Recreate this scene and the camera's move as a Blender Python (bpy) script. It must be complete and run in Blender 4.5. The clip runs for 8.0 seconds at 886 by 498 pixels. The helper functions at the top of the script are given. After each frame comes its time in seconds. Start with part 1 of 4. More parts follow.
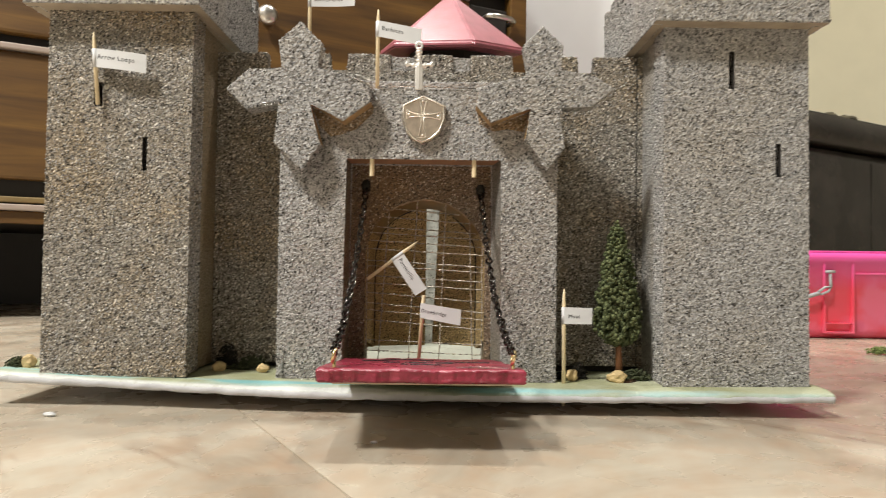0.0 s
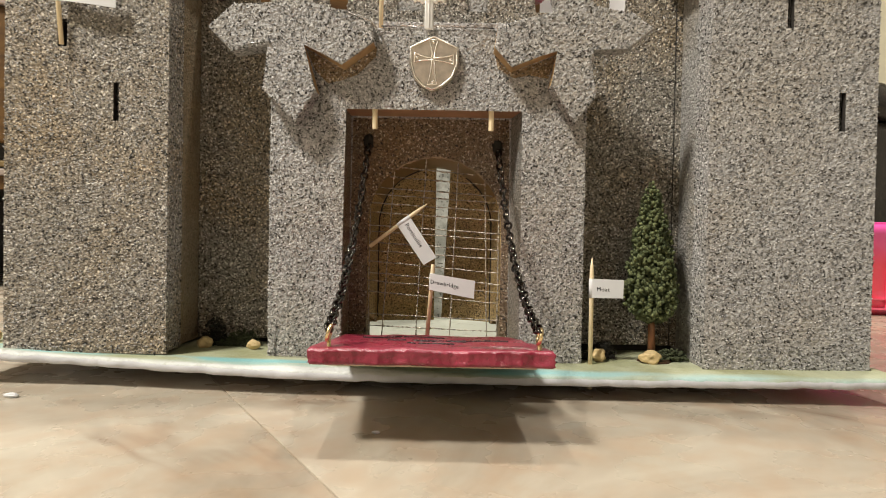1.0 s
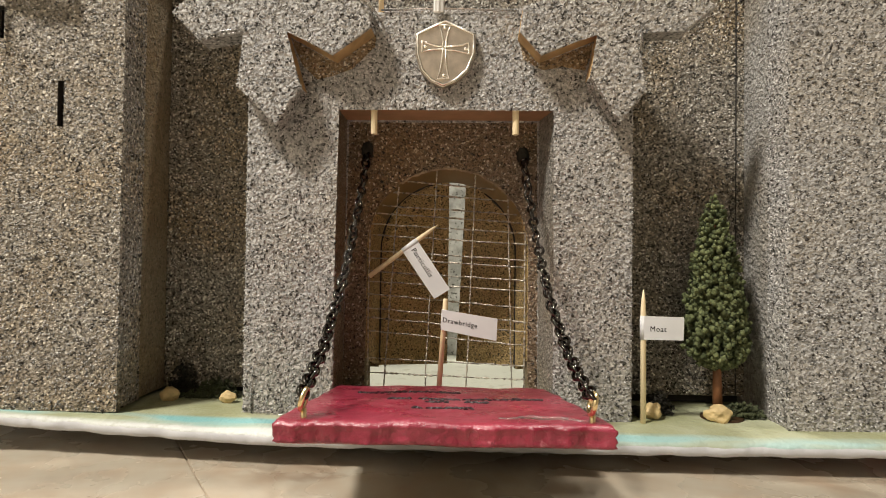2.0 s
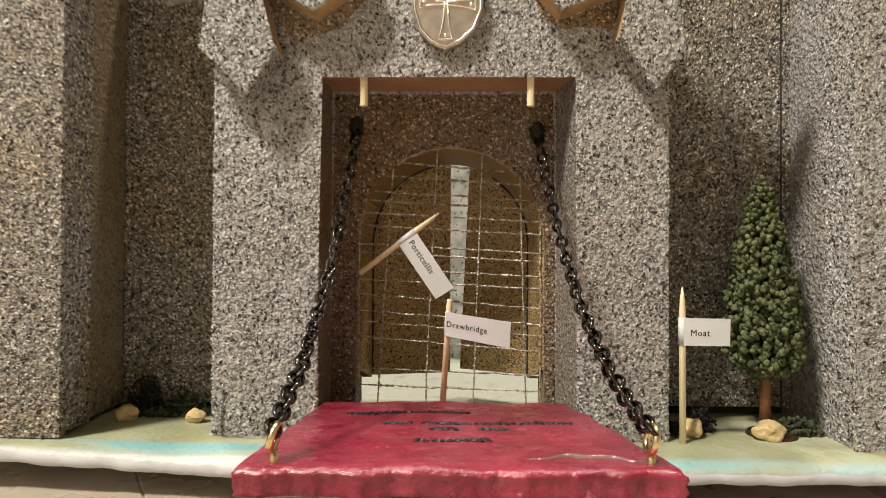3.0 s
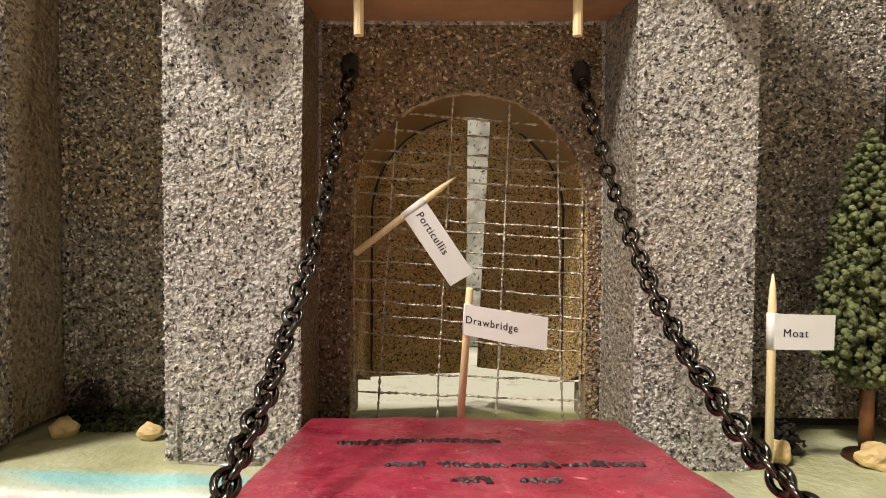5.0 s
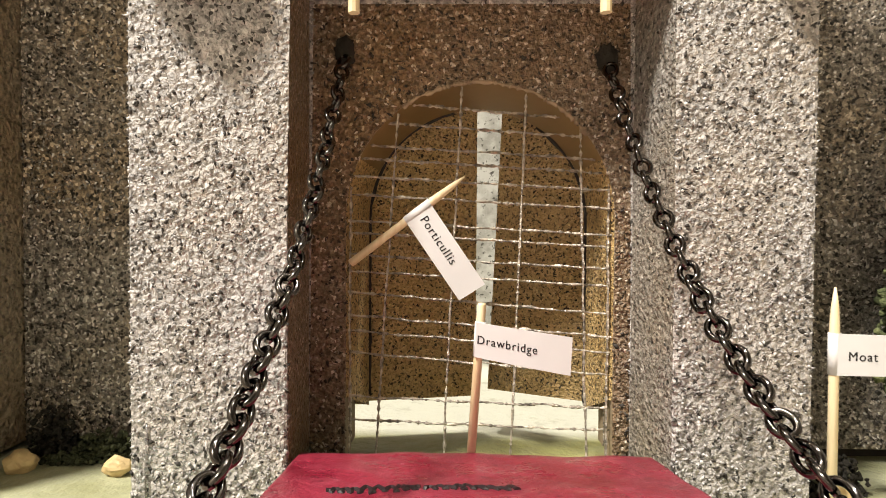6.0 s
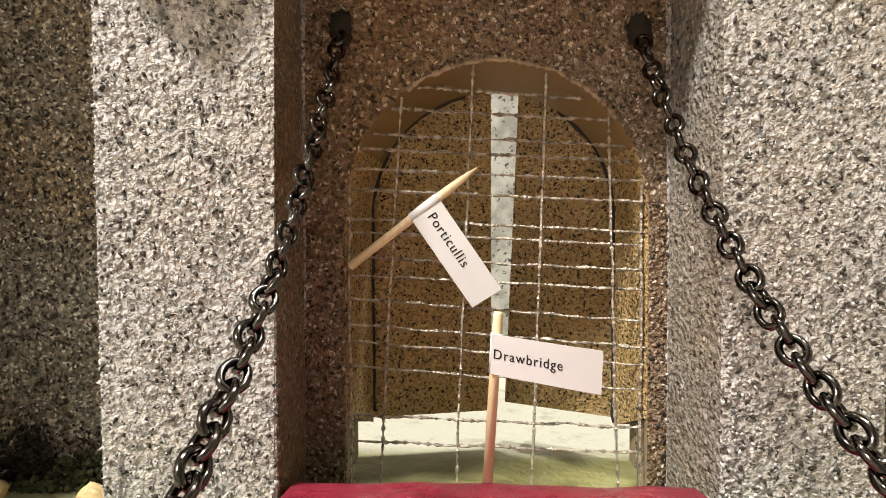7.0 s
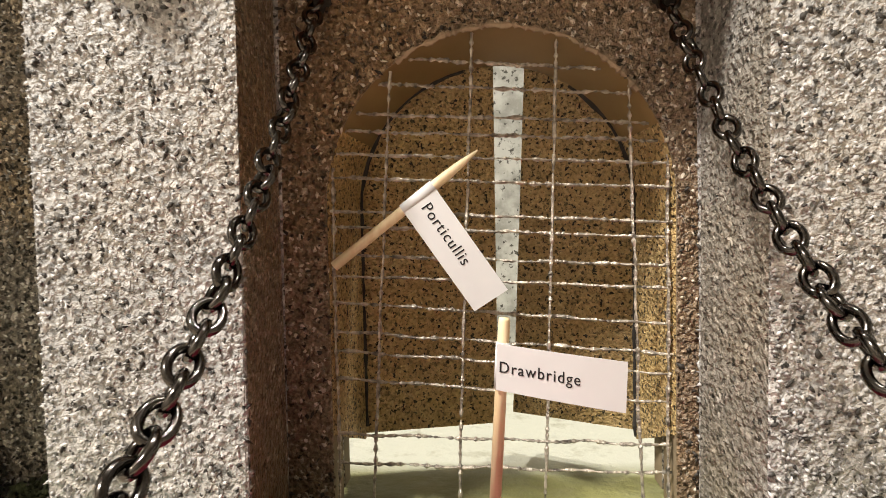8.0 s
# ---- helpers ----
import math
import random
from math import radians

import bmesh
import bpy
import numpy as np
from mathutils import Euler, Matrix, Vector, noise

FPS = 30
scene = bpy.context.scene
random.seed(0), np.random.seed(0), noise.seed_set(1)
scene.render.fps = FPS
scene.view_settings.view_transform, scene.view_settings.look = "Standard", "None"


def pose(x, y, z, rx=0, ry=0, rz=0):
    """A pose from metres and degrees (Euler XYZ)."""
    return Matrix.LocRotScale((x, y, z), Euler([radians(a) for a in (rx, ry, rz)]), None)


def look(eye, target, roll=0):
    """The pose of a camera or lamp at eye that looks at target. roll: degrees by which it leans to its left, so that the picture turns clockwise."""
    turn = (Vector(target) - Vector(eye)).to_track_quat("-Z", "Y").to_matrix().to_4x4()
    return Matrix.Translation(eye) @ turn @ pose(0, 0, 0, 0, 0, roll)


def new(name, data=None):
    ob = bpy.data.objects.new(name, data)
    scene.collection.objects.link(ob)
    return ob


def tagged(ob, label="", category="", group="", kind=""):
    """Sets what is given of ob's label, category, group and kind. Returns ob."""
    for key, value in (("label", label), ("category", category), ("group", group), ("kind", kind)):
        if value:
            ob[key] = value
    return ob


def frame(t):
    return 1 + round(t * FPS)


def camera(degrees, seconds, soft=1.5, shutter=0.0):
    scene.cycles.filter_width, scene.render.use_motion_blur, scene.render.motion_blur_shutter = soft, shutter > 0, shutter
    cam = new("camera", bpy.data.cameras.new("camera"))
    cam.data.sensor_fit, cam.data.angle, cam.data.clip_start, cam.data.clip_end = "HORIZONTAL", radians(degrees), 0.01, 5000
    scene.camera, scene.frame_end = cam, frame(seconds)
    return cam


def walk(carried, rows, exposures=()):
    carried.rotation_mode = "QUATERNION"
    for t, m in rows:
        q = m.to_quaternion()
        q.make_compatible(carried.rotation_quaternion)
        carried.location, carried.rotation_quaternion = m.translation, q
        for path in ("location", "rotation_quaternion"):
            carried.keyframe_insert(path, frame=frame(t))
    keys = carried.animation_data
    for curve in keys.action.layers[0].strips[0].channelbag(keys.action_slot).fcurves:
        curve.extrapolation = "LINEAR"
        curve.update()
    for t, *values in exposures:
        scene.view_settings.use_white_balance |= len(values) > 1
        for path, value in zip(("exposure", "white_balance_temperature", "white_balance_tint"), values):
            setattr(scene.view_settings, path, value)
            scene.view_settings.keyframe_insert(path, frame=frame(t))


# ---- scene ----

# ---------------------------------------------------------------- camera
cam = camera(72.0, 8.0, soft=0.8, shutter=0.4)
PATH = [
    (0, (0.0234, 0.0032, 0.0784), (0.0247, 0.5030, 0.0918), 0.74),
    (0.5, (0.0202, 0.0161, 0.0768), (-0.0040, 0.5155, 0.0770), 1.20),
    (1, (0.0206, 0.0431, 0.0744), (0.0172, 0.5430, 0.0659), 1.07),
    (1.5, (0.0200, 0.0739, 0.0754), (0.0092, 0.5737, 0.0759), 0.82),
    (1.7, (0.0204, 0.0852, 0.0764), (0.0059, 0.5849, 0.0826), 0.75),
    (2.8, (0.0150, 0.1311, 0.0752), (0.0028, 0.6307, 0.0891), 0.38),
    (3, (0.0145, 0.1374, 0.0763), (0.0066, 0.6373, 0.0822), 0.28),
    (3.5, (0.0155, 0.1503, 0.0763), (0.0173, 0.6502, 0.0730), 0.26),
    (4, (0.0140, 0.1636, 0.0764), (0.0166, 0.6632, 0.0571), 0.54),
    (4.5, (0.0107, 0.1742, 0.0773), (0.0068, 0.6738, 0.0581), 0.52),
    (6, (0.0073, 0.2074, 0.0779), (-0.0034, 0.7071, 0.0646), 0.34),
    (6.5, (0.0070, 0.2158, 0.0784), (-0.0107, 0.7153, 0.0649), 0.26),
    (7, (0.0076, 0.2259, 0.0789), (-0.0142, 0.7251, 0.0609), -0.24),
    (7.5, (0.0080, 0.2336, 0.0796), (-0.0171, 0.7324, 0.0556), -0.65),
    (8, (0.0087, 0.2443, 0.0793), (-0.0183, 0.7429, 0.0534), -1.13),
]
walk(cam, [(t, look(e, g, r)) for t, e, g, r in PATH], exposures=[(0, 0.03, 6300, 11), (1, 0.0, 6500, 11), (1.5, -0.03, 6550, 11), (3, 0.08, 6750, 13), (4.7, 0.12, 7000, 15), (5.8, 0.73, 6750, 14), (8, 0.60, 6550, 13)])

# ---------------------------------------------------------------- light
world = bpy.data.worlds.new("room_air")
world.use_nodes = True
world.node_tree.nodes["Background"].inputs[0].default_value = (1.0, 0.94, 0.84, 1)
world.node_tree.nodes["Background"].inputs[1].default_value = 0.004
scene.world = world


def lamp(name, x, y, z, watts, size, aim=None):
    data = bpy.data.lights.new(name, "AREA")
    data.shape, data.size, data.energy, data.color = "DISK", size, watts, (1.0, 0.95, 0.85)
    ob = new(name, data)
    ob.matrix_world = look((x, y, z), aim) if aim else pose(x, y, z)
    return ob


lamp("unseen_ceiling_lamp", -0.42, 0.74, 2.38, 25, 0.14)
lamp("unseen_ceiling_lamp", 0.62, 0.76, 2.38, 26, 0.14)
# no such lamp is in view; added to fill the castle front
lamp("unseen_ceiling_lamp", -1.22, -0.74, 2.38, 130, 0.42)


# ---------------------------------------------------------------- materials
class Mat:
    """A node material built up step by step."""

    def __init__(self, name, rough=0.6, metal=0.0):
        self.m = bpy.data.materials.new(name)
        self.m.use_nodes = True
        self.nt = self.m.node_tree
        self.b = self.nt.nodes["Principled BSDF"]
        self.b.inputs["Roughness"].default_value = rough
        self.b.inputs["Metallic"].default_value = metal
        self.tc = self.nt.nodes.new("ShaderNodeTexCoord")

    def put(self, where, value):
        if isinstance(value, bpy.types.NodeSocket):
            self.nt.links.new(value, where)
        else:
            where.default_value = value

    def space(self, scale=(1, 1, 1), turn=(0, 0, 0), kind="POINT"):
        n = self.nt.nodes.new("ShaderNodeMapping")
        n.vector_type = kind
        n.inputs["Scale"].default_value = scale
        n.inputs["Rotation"].default_value = turn
        self.nt.links.new(self.tc.outputs["Object"], n.inputs["Vector"])
        return n.outputs[0]

    def noise(self, scale, detail=3.0, rough=0.5, where=None, distort=0.0):
        n = self.nt.nodes.new("ShaderNodeTexNoise")
        n.inputs["Scale"].default_value = scale
        n.inputs["Detail"].default_value = detail
        n.inputs["Roughness"].default_value = rough
        n.inputs["Distortion"].default_value = distort
        self.nt.links.new(where or self.tc.outputs["Object"], n.inputs["Vector"])
        return n.outputs["Fac"]

    def cells(self, scale, where=None, out="Color"):
        n = self.nt.nodes.new("ShaderNodeTexVoronoi")
        n.inputs["Scale"].default_value = scale
        self.nt.links.new(where or self.tc.outputs["Object"], n.inputs["Vector"])
        return n.outputs[out]

    def ramp(self, fac, stops, ease="LINEAR"):
        n = self.nt.nodes.new("ShaderNodeValToRGB")
        n.color_ramp.interpolation = ease
        while len(n.color_ramp.elements) < len(stops):
            n.color_ramp.elements.new(0.5)
        for e, (p, c) in zip(n.color_ramp.elements, stops):
            e.position = p
            e.color = (c, c, c, 1) if isinstance(c, (int, float)) else (*c, 1)
        self.nt.links.new(fac, n.inputs[0])
        return n.outputs[0]

    def mix(self, fac, a, b, how="MIX"):
        n = self.nt.nodes.new("ShaderNodeMix")
        n.data_type, n.blend_type = "RGBA", how
        self.put(n.inputs[0], fac)
        self.put(n.inputs[6], a if isinstance(a, bpy.types.NodeSocket) else (*a, 1))
        self.put(n.inputs[7], b if isinstance(b, bpy.types.NodeSocket) else (*b, 1))
        return n.outputs[2]

    def bump(self, height, strength, depth):
        n = self.nt.nodes.new("ShaderNodeBump")
        n.inputs["Strength"].default_value = strength
        n.inputs["Distance"].default_value = depth
        self.nt.links.new(height, n.inputs["Height"])
        last = self.b.inputs["Normal"].links
        if last:
            self.nt.links.new(last[0].from_socket, n.inputs["Normal"])
        self.nt.links.new(n.outputs[0], self.b.inputs["Normal"])
        return self

    def set(self, **kw):
        for key, v in kw.items():
            s = self.b.inputs[key.replace("_", " ")]
            self.put(s, (*v, 1) if isinstance(v, tuple) and len(v) == 3 else v)
        return self


def simple(name, colour, rough=0.5, metal=0.0, vary=0.12, scale=60.0, relief=0.0, depth=0.0005):
    m = Mat(name, rough, metal)
    dark = tuple(c * (1 - vary) for c in colour)
    light = tuple(min(1, c * (1 + vary)) for c in colour)
    m.set(Base_Color=m.mix(m.ramp(m.noise(scale, 4), [(0.3, 0.0), (0.7, 1.0)]), dark, light))
    if relief:
        m.bump(m.noise(scale * 4, 3), relief, depth)
    return m.m


def stone_coat(name, low, mid, high, fleck, brown, coarse=1050.0, many=0.10, specked=0.30, rough=0.42, facets=1.1, relief=1.0, clotted=0.0):
    """Granular stone-effect spray paint: small flat chips, each with a tone and a tilt of its own, over a lumpy ground."""
    m = Mat(name, rough)
    nt = m.nt

    def vec(how, a, b):
        n = nt.nodes.new("ShaderNodeVectorMath")
        n.operation = how
        m.put(n.inputs[0], a)
        m.put(n.inputs[3] if how == "SCALE" else n.inputs[1], b)
        return n.outputs[0]

    warp = nt.nodes.new("ShaderNodeTexNoise")
    warp.inputs["Scale"].default_value = coarse * 0.8
    warp.inputs["Detail"].default_value = 2.0
    nt.links.new(m.tc.outputs["Object"], warp.inputs["Vector"])
    bent = vec("ADD", m.tc.outputs["Object"], vec("SCALE", vec("SUBTRACT", warp.outputs["Color"], (0.5, 0.5, 0.5)), 1.2 / coarse))
    chip = nt.nodes.new("ShaderNodeTexVoronoi")
    chip.inputs["Scale"].default_value = coarse
    nt.links.new(bent, chip.inputs["Vector"])
    split = nt.nodes.new("ShaderNodeSeparateColor")
    nt.links.new(chip.outputs["Color"], split.inputs[0])
    tone = m.ramp(split.outputs[0], [(0.0, low), (0.14, mid), (0.55, mid), (0.62, high), (1 - many, high), (1 - many + 0.03, fleck)])
    lumps = m.noise(coarse * 0.72, 2.0, 0.6, distort=0.3)
    # relief shading put into the tone: hollows darker, high spots lighter
    tone = m.mix(m.ramp(lumps, [(0.36, 0.42), (0.46, 0.0)]), tone, low)
    tone = m.mix(m.ramp(lumps, [(0.56, 0.0), (0.70, 0.45)]), tone, fleck)
    specks = m.ramp(m.noise(coarse * 0.7, 2.0, 0.5), [(specked, 0.0), (specked + 0.04, 1.0)])
    tone = m.mix(specks, tuple(c * 0.25 for c in low), tone)
    clots = m.ramp(m.noise(coarse * 0.42, 2.0, 0.55), [(0.33, clotted), (0.40, 0.0)])
    tone = m.mix(clots, tone, tuple(c * 0.45 for c in low))
    patch = m.ramp(m.noise(20, 4, 0.6), [(0.42, 0.0), (0.66, 1.0)])
    tone = m.mix(patch, tone, m.mix(1.0, tone, brown, "MULTIPLY"))
    m.set(Base_Color=tone)
    geo = nt.nodes.new("ShaderNodeNewGeometry")
    tilt = vec("SCALE", vec("SUBTRACT", chip.outputs["Color"], (0.5, 0.5, 0.5)), facets)
    facet = nt.nodes.new("ShaderNodeVectorMath")
    facet.operation = "NORMALIZE"
    nt.links.new(vec("ADD", geo.outputs["Normal"], tilt), facet.inputs[0])
    nt.links.new(facet.outputs[0], m.b.inputs["Normal"])
    m.bump(lumps, relief, 2.4 / coarse)
    beads = nt.nodes.new("ShaderNodeTexVoronoi")
    beads.inputs["Scale"].default_value = coarse * 0.62
    nt.links.new(bent, beads.inputs["Vector"])
    m.bump(m.ramp(beads.outputs["Distance"], [(0.0, 1.0), (0.75, 0.0)], "EASE"), 0.65 * relief, 0.9 / coarse)
    return m.m


STONE = stone_coat("stone_spray_coat", (0.100, 0.099, 0.096), (0.330, 0.328, 0.322), (0.435, 0.432, 0.425), (0.57, 0.565, 0.557), (1.0, 0.955, 0.885), 1000.0, 0.13, 0.34, 0.54, 0.45, 0.65, 0.7)
BROWNSTONE = stone_coat("brownish_stone_spray_coat", (0.060, 0.053, 0.042), (0.255, 0.232, 0.193), (0.39, 0.357, 0.303), (0.80, 0.77, 0.70), (1.0, 0.87, 0.68), 1150.0, 0.12, 0.35, 0.32, 0.9, 1.0, 0.8)
THIN = stone_coat("thin_brown_spray_coat", (0.066, 0.047, 0.028), (0.20, 0.146, 0.095), (0.285, 0.215, 0.145), (0.60, 0.55, 0.48), (0.95, 0.82, 0.62), 1250.0, 0.07, 0.31, 0.34, 0.7)
DOORCOAT = stone_coat("sparse_spray_coat", (0.06, 0.046, 0.022), (0.48, 0.345, 0.155), (0.56, 0.41, 0.20), (0.60, 0.47, 0.26), (0.95, 0.90, 0.72), 1650.0, 0.03, 0.35, 0.55, 0.2)
SIDE = stone_coat("smooth_grey_brown_paint", (0.17, 0.138, 0.092), (0.315, 0.257, 0.172), (0.355, 0.29, 0.20), (0.46, 0.40, 0.30), (0.95, 0.86, 0.70), 900.0, 0.03, 0.27, 0.6, 0.35)
GREYSIDE = stone_coat("smooth_grey_paint", (0.16, 0.155, 0.145), (0.33, 0.325, 0.31), (0.38, 0.373, 0.355), (0.58, 0.57, 0.55), (1.0, 0.93, 0.82), 900.0, 0.04, 0.28, 0.55, 0.35)
# darker copy of the stone coat: shade of the right gateway reveal
REVEALSHADE = stone_coat("shaded_grey_spray_coat", (0.075, 0.072, 0.064), (0.195, 0.188, 0.172), (0.25, 0.242, 0.225), (0.42, 0.41, 0.39), (1.0, 0.90, 0.74), 1100.0, 0.06, 0.32, 0.5, 0.45, 0.7)
RAW = simple("raw_painted_foam", (0.25, 0.195, 0.122), 0.8, vary=0.2, scale=90, relief=0.3)
LINING = simple("smooth_brown_foam", (0.225, 0.152, 0.062), 0.55, vary=0.16, scale=55, relief=0.12)
OCHRE = simple("ochre_cut_foam", (0.40, 0.265, 0.125), 0.75, vary=0.3, scale=110, relief=0.4)
# cut foam with the deck's red bounce light put into its brown
LINTEL = simple("red_bounce_brown_foam", (0.36, 0.21, 0.115), 0.75, vary=0.2, scale=90, relief=0.3)
PALE = simple("pale_foam_underside", (0.38, 0.32, 0.245), 0.8, vary=0.15, scale=80, relief=0.2)


def whitewash():
    m = Mat("whitewashed_foam", 0.8)
    spots = m.ramp(m.noise(420, 3, 0.6), [(0.36, 0.0), (0.41, 1.0)])
    smudge = m.ramp(m.noise(110, 4, 0.6), [(0.40, 0.0), (0.62, 1.0)])
    m.set(Base_Color=m.mix(spots, (0.06, 0.056, 0.045), m.mix(smudge, (0.25, 0.25, 0.22), (0.44, 0.44, 0.40))))
    return m.m


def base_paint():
    """White board washed with pale green, and streaks of turquoise water along the front edge. Gateway shade and
    courtyard light are painted in.
    """
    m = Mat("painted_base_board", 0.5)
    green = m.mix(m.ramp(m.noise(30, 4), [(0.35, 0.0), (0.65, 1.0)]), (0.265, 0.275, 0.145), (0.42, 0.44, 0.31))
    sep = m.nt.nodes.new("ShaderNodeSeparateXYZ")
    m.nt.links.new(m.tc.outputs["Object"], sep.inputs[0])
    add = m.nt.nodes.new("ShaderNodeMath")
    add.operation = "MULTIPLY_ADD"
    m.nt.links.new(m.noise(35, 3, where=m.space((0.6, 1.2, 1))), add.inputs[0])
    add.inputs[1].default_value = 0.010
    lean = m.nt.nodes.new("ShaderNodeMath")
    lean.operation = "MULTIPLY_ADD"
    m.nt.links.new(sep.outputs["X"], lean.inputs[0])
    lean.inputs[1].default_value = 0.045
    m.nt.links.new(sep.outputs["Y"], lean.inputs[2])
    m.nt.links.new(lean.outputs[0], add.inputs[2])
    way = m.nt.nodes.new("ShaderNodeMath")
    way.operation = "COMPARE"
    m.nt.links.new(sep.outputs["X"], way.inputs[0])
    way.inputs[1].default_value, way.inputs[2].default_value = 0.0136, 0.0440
    # shade on the gateway floor, put into the paint as olive
    gate_shade = m.ramp(m.noise(70, 3), [(0.25, 0.55), (0.55, 0.9)])
    green = m.mix(m.mix(1.0, way.outputs[0], gate_shade, "MULTIPLY"), green, (0.215, 0.215, 0.070))
    # behind the gate leaves the paint is whitened, as the floor looks when lit
    yard_light = m.nt.nodes.new("ShaderNodeMapRange")
    yard_light.inputs["From Min"].default_value, yard_light.inputs["From Max"].default_value = 0.3960, 0.4060
    m.nt.links.new(sep.outputs["Y"], yard_light.inputs["Value"])
    green = m.mix(yard_light.outputs[0], green, (0.64, 0.66, 0.56))
    span = m.nt.nodes.new("ShaderNodeMapRange")
    span.inputs["From Min"].default_value, span.inputs["From Max"].default_value = 0.3300, 0.3500
    m.nt.links.new(add.outputs[0], span.inputs["Value"])
    band = m.ramp(span.outputs[0], [(0.02, 0.0), (0.14, 0.95), (0.40, 0.9), (0.58, 0.0)])
    streak = m.ramp(m.noise(45, 3, where=m.space((0.35, 2.5, 1))), [(0.32, 0.1), (0.54, 1.0)])
    water = m.mix(streak, (0.46, 0.57, 0.54), (0.20, 0.45, 0.475))
    shallow = m.nt.nodes.new("ShaderNodeMapRange")
    shallow.inputs["From Min"].default_value, shallow.inputs["From Max"].default_value = 0.05, 0.12
    shallow.inputs["To Max"].default_value = 0.6
    m.nt.links.new(sep.outputs["X"], shallow.inputs["Value"])
    water = m.mix(shallow.outputs[0], water, (0.44, 0.52, 0.48))
    lip = m.ramp(span.outputs[0], [(0.0, 1.0), (0.14, 0.0)])
    green = m.mix(lip, green, (0.55, 0.575, 0.56))
    dirt = m.ramp(m.noise(130, 4, 0.65), [(0.56, 0.0), (0.74, 0.55)])
    green = m.mix(dirt, green, (0.24, 0.23, 0.13))
    m.set(Base_Color=m.mix(m.mix(1.0, band, streak, "MULTIPLY"), green, water))
    m.bump(m.noise(400, 4), 0.7, 0.0010)
    return m.m


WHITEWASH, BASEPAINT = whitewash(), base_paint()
BOARD = simple("white_board_edge", (0.56, 0.575, 0.61), 0.6, vary=0.08, scale=120, relief=0.4)
PAPER = simple("white_paper", (0.62, 0.635, 0.65), 0.7, vary=0.03, scale=100)
INK = simple("black_ink", (0.010, 0.010, 0.011), 0.9)
BLACKINK = simple("black_marker", (0.015, 0.008, 0.01), 0.5)
BLACKIRON = simple("black_chain_metal", (0.085, 0.078, 0.072), 0.13, 1.0, vary=0.3, scale=300)
CHROME = simple("brushed_chrome", (0.62, 0.60, 0.57), 0.28, 1.0)
GOLD = simple("brass", (0.82, 0.66, 0.38), 0.22, 1.0)
SILVER = simple("polished_silver_metal", (0.88, 0.87, 0.85), 0.38, 0.85)
# lit copy of the shield metal: highlights of the relief as a lighter colour
PEWTERLIT = simple("lit_champagne_metal", (0.92, 0.87, 0.80), 0.26, 1.0)
PEWTER = simple("champagne_metal", (0.62, 0.54, 0.46), 0.32, 1.0, vary=0.15, scale=300, relief=0.2, depth=0.0003)
WIRE = simple("galvanised_wire", (0.42, 0.385, 0.33), 0.38, 0.55, vary=0.75, scale=520, relief=0.9)
PEBBLE = simple("yellow_pebble", (0.58, 0.44, 0.22), 0.6, vary=0.25, scale=160, relief=0.3)
MOSS = simple("dark_green_lichen", (0.045, 0.053, 0.024), 1.0, vary=0.5, scale=300, relief=0.6)
SOOT = simple("black_flock", (0.020, 0.018, 0.013), 1.0, vary=0.3, scale=300, relief=0.6)
def needles():
    m = Mat("dark_green_flock", 0.95)
    isl = m.nt.nodes.new("ShaderNodeNewGeometry").outputs["Random Per Island"]
    c = m.mix(isl, (0.060, 0.076, 0.028), (0.215, 0.240, 0.105))
    m.set(Base_Color=m.mix(m.ramp(m.noise(900, 3), [(0.35, 0.0), (0.7, 1.0)]), m.mix(1.0, c, (0.45, 0.5, 0.45), "MULTIPLY"), c))
    m.bump(m.noise(1400, 3), 0.9, 0.001)
    return m.m


NEEDLE = needles()
TRUNKC = simple("brown_plastic", (0.20, 0.085, 0.035), 0.5, vary=0.25, scale=250, relief=0.3)
# near-black: shade of wall slots, arrow slits and roof hollow as a colour
SHADEBLACK = simple("shade_black_foam", (0.035, 0.03, 0.025), 0.9)
DARKGAP = simple("dark_gap_fill", (0.03, 0.028, 0.025), 0.9)


def pick_wood():
    m = Mat("toothpick_wood", 0.55)
    g = m.noise(220, 3, where=m.space((3, 3, 0.25)))
    m.set(Base_Color=m.mix(m.ramp(g, [(0.3, 0.0), (0.7, 1.0)]), (0.74, 0.60, 0.36), (0.87, 0.77, 0.54)))
    return m.m


def red_paint():
    """Thick hand-brushed crimson paint, scuffed to pink on the high spots."""
    m = Mat("crimson_paint", 0.34)
    n = m.ramp(m.noise(60, 5, 0.65), [(0.32, 0.0), (0.68, 1.0)])
    c = m.mix(n, (0.155, 0.008, 0.022), (0.275, 0.025, 0.050))
    smear = m.noise(38, 4, 0.65, where=m.space((1, 0.30, 1)), distort=0.8)
    c = m.mix(m.ramp(smear, [(0.54, 0.0), (0.78, 0.35)]), c, (0.40, 0.075, 0.115))
    c = m.mix(m.ramp(m.noise(170, 3, 0.6), [(0.50, 0.0), (0.68, 0.2)]), c, (0.42, 0.10, 0.145))
    worn = m.ramp(m.noise(240, 4, 0.7, distort=0.6), [(0.64, 0.0), (0.74, 0.7)])
    c = m.mix(worn, c, (0.64, 0.24, 0.29))
    c = m.mix(m.ramp(m.noise(330, 3, 0.6), [(0.30, 0.8), (0.38, 0.0)]), c, (0.12, 0.008, 0.02))
    m.set(Base_Color=c, Roughness=m.ramp(m.noise(90, 4), [(0.3, 0.20), (0.7, 0.42)]), Coat_Weight=0.15, Coat_Roughness=0.3)
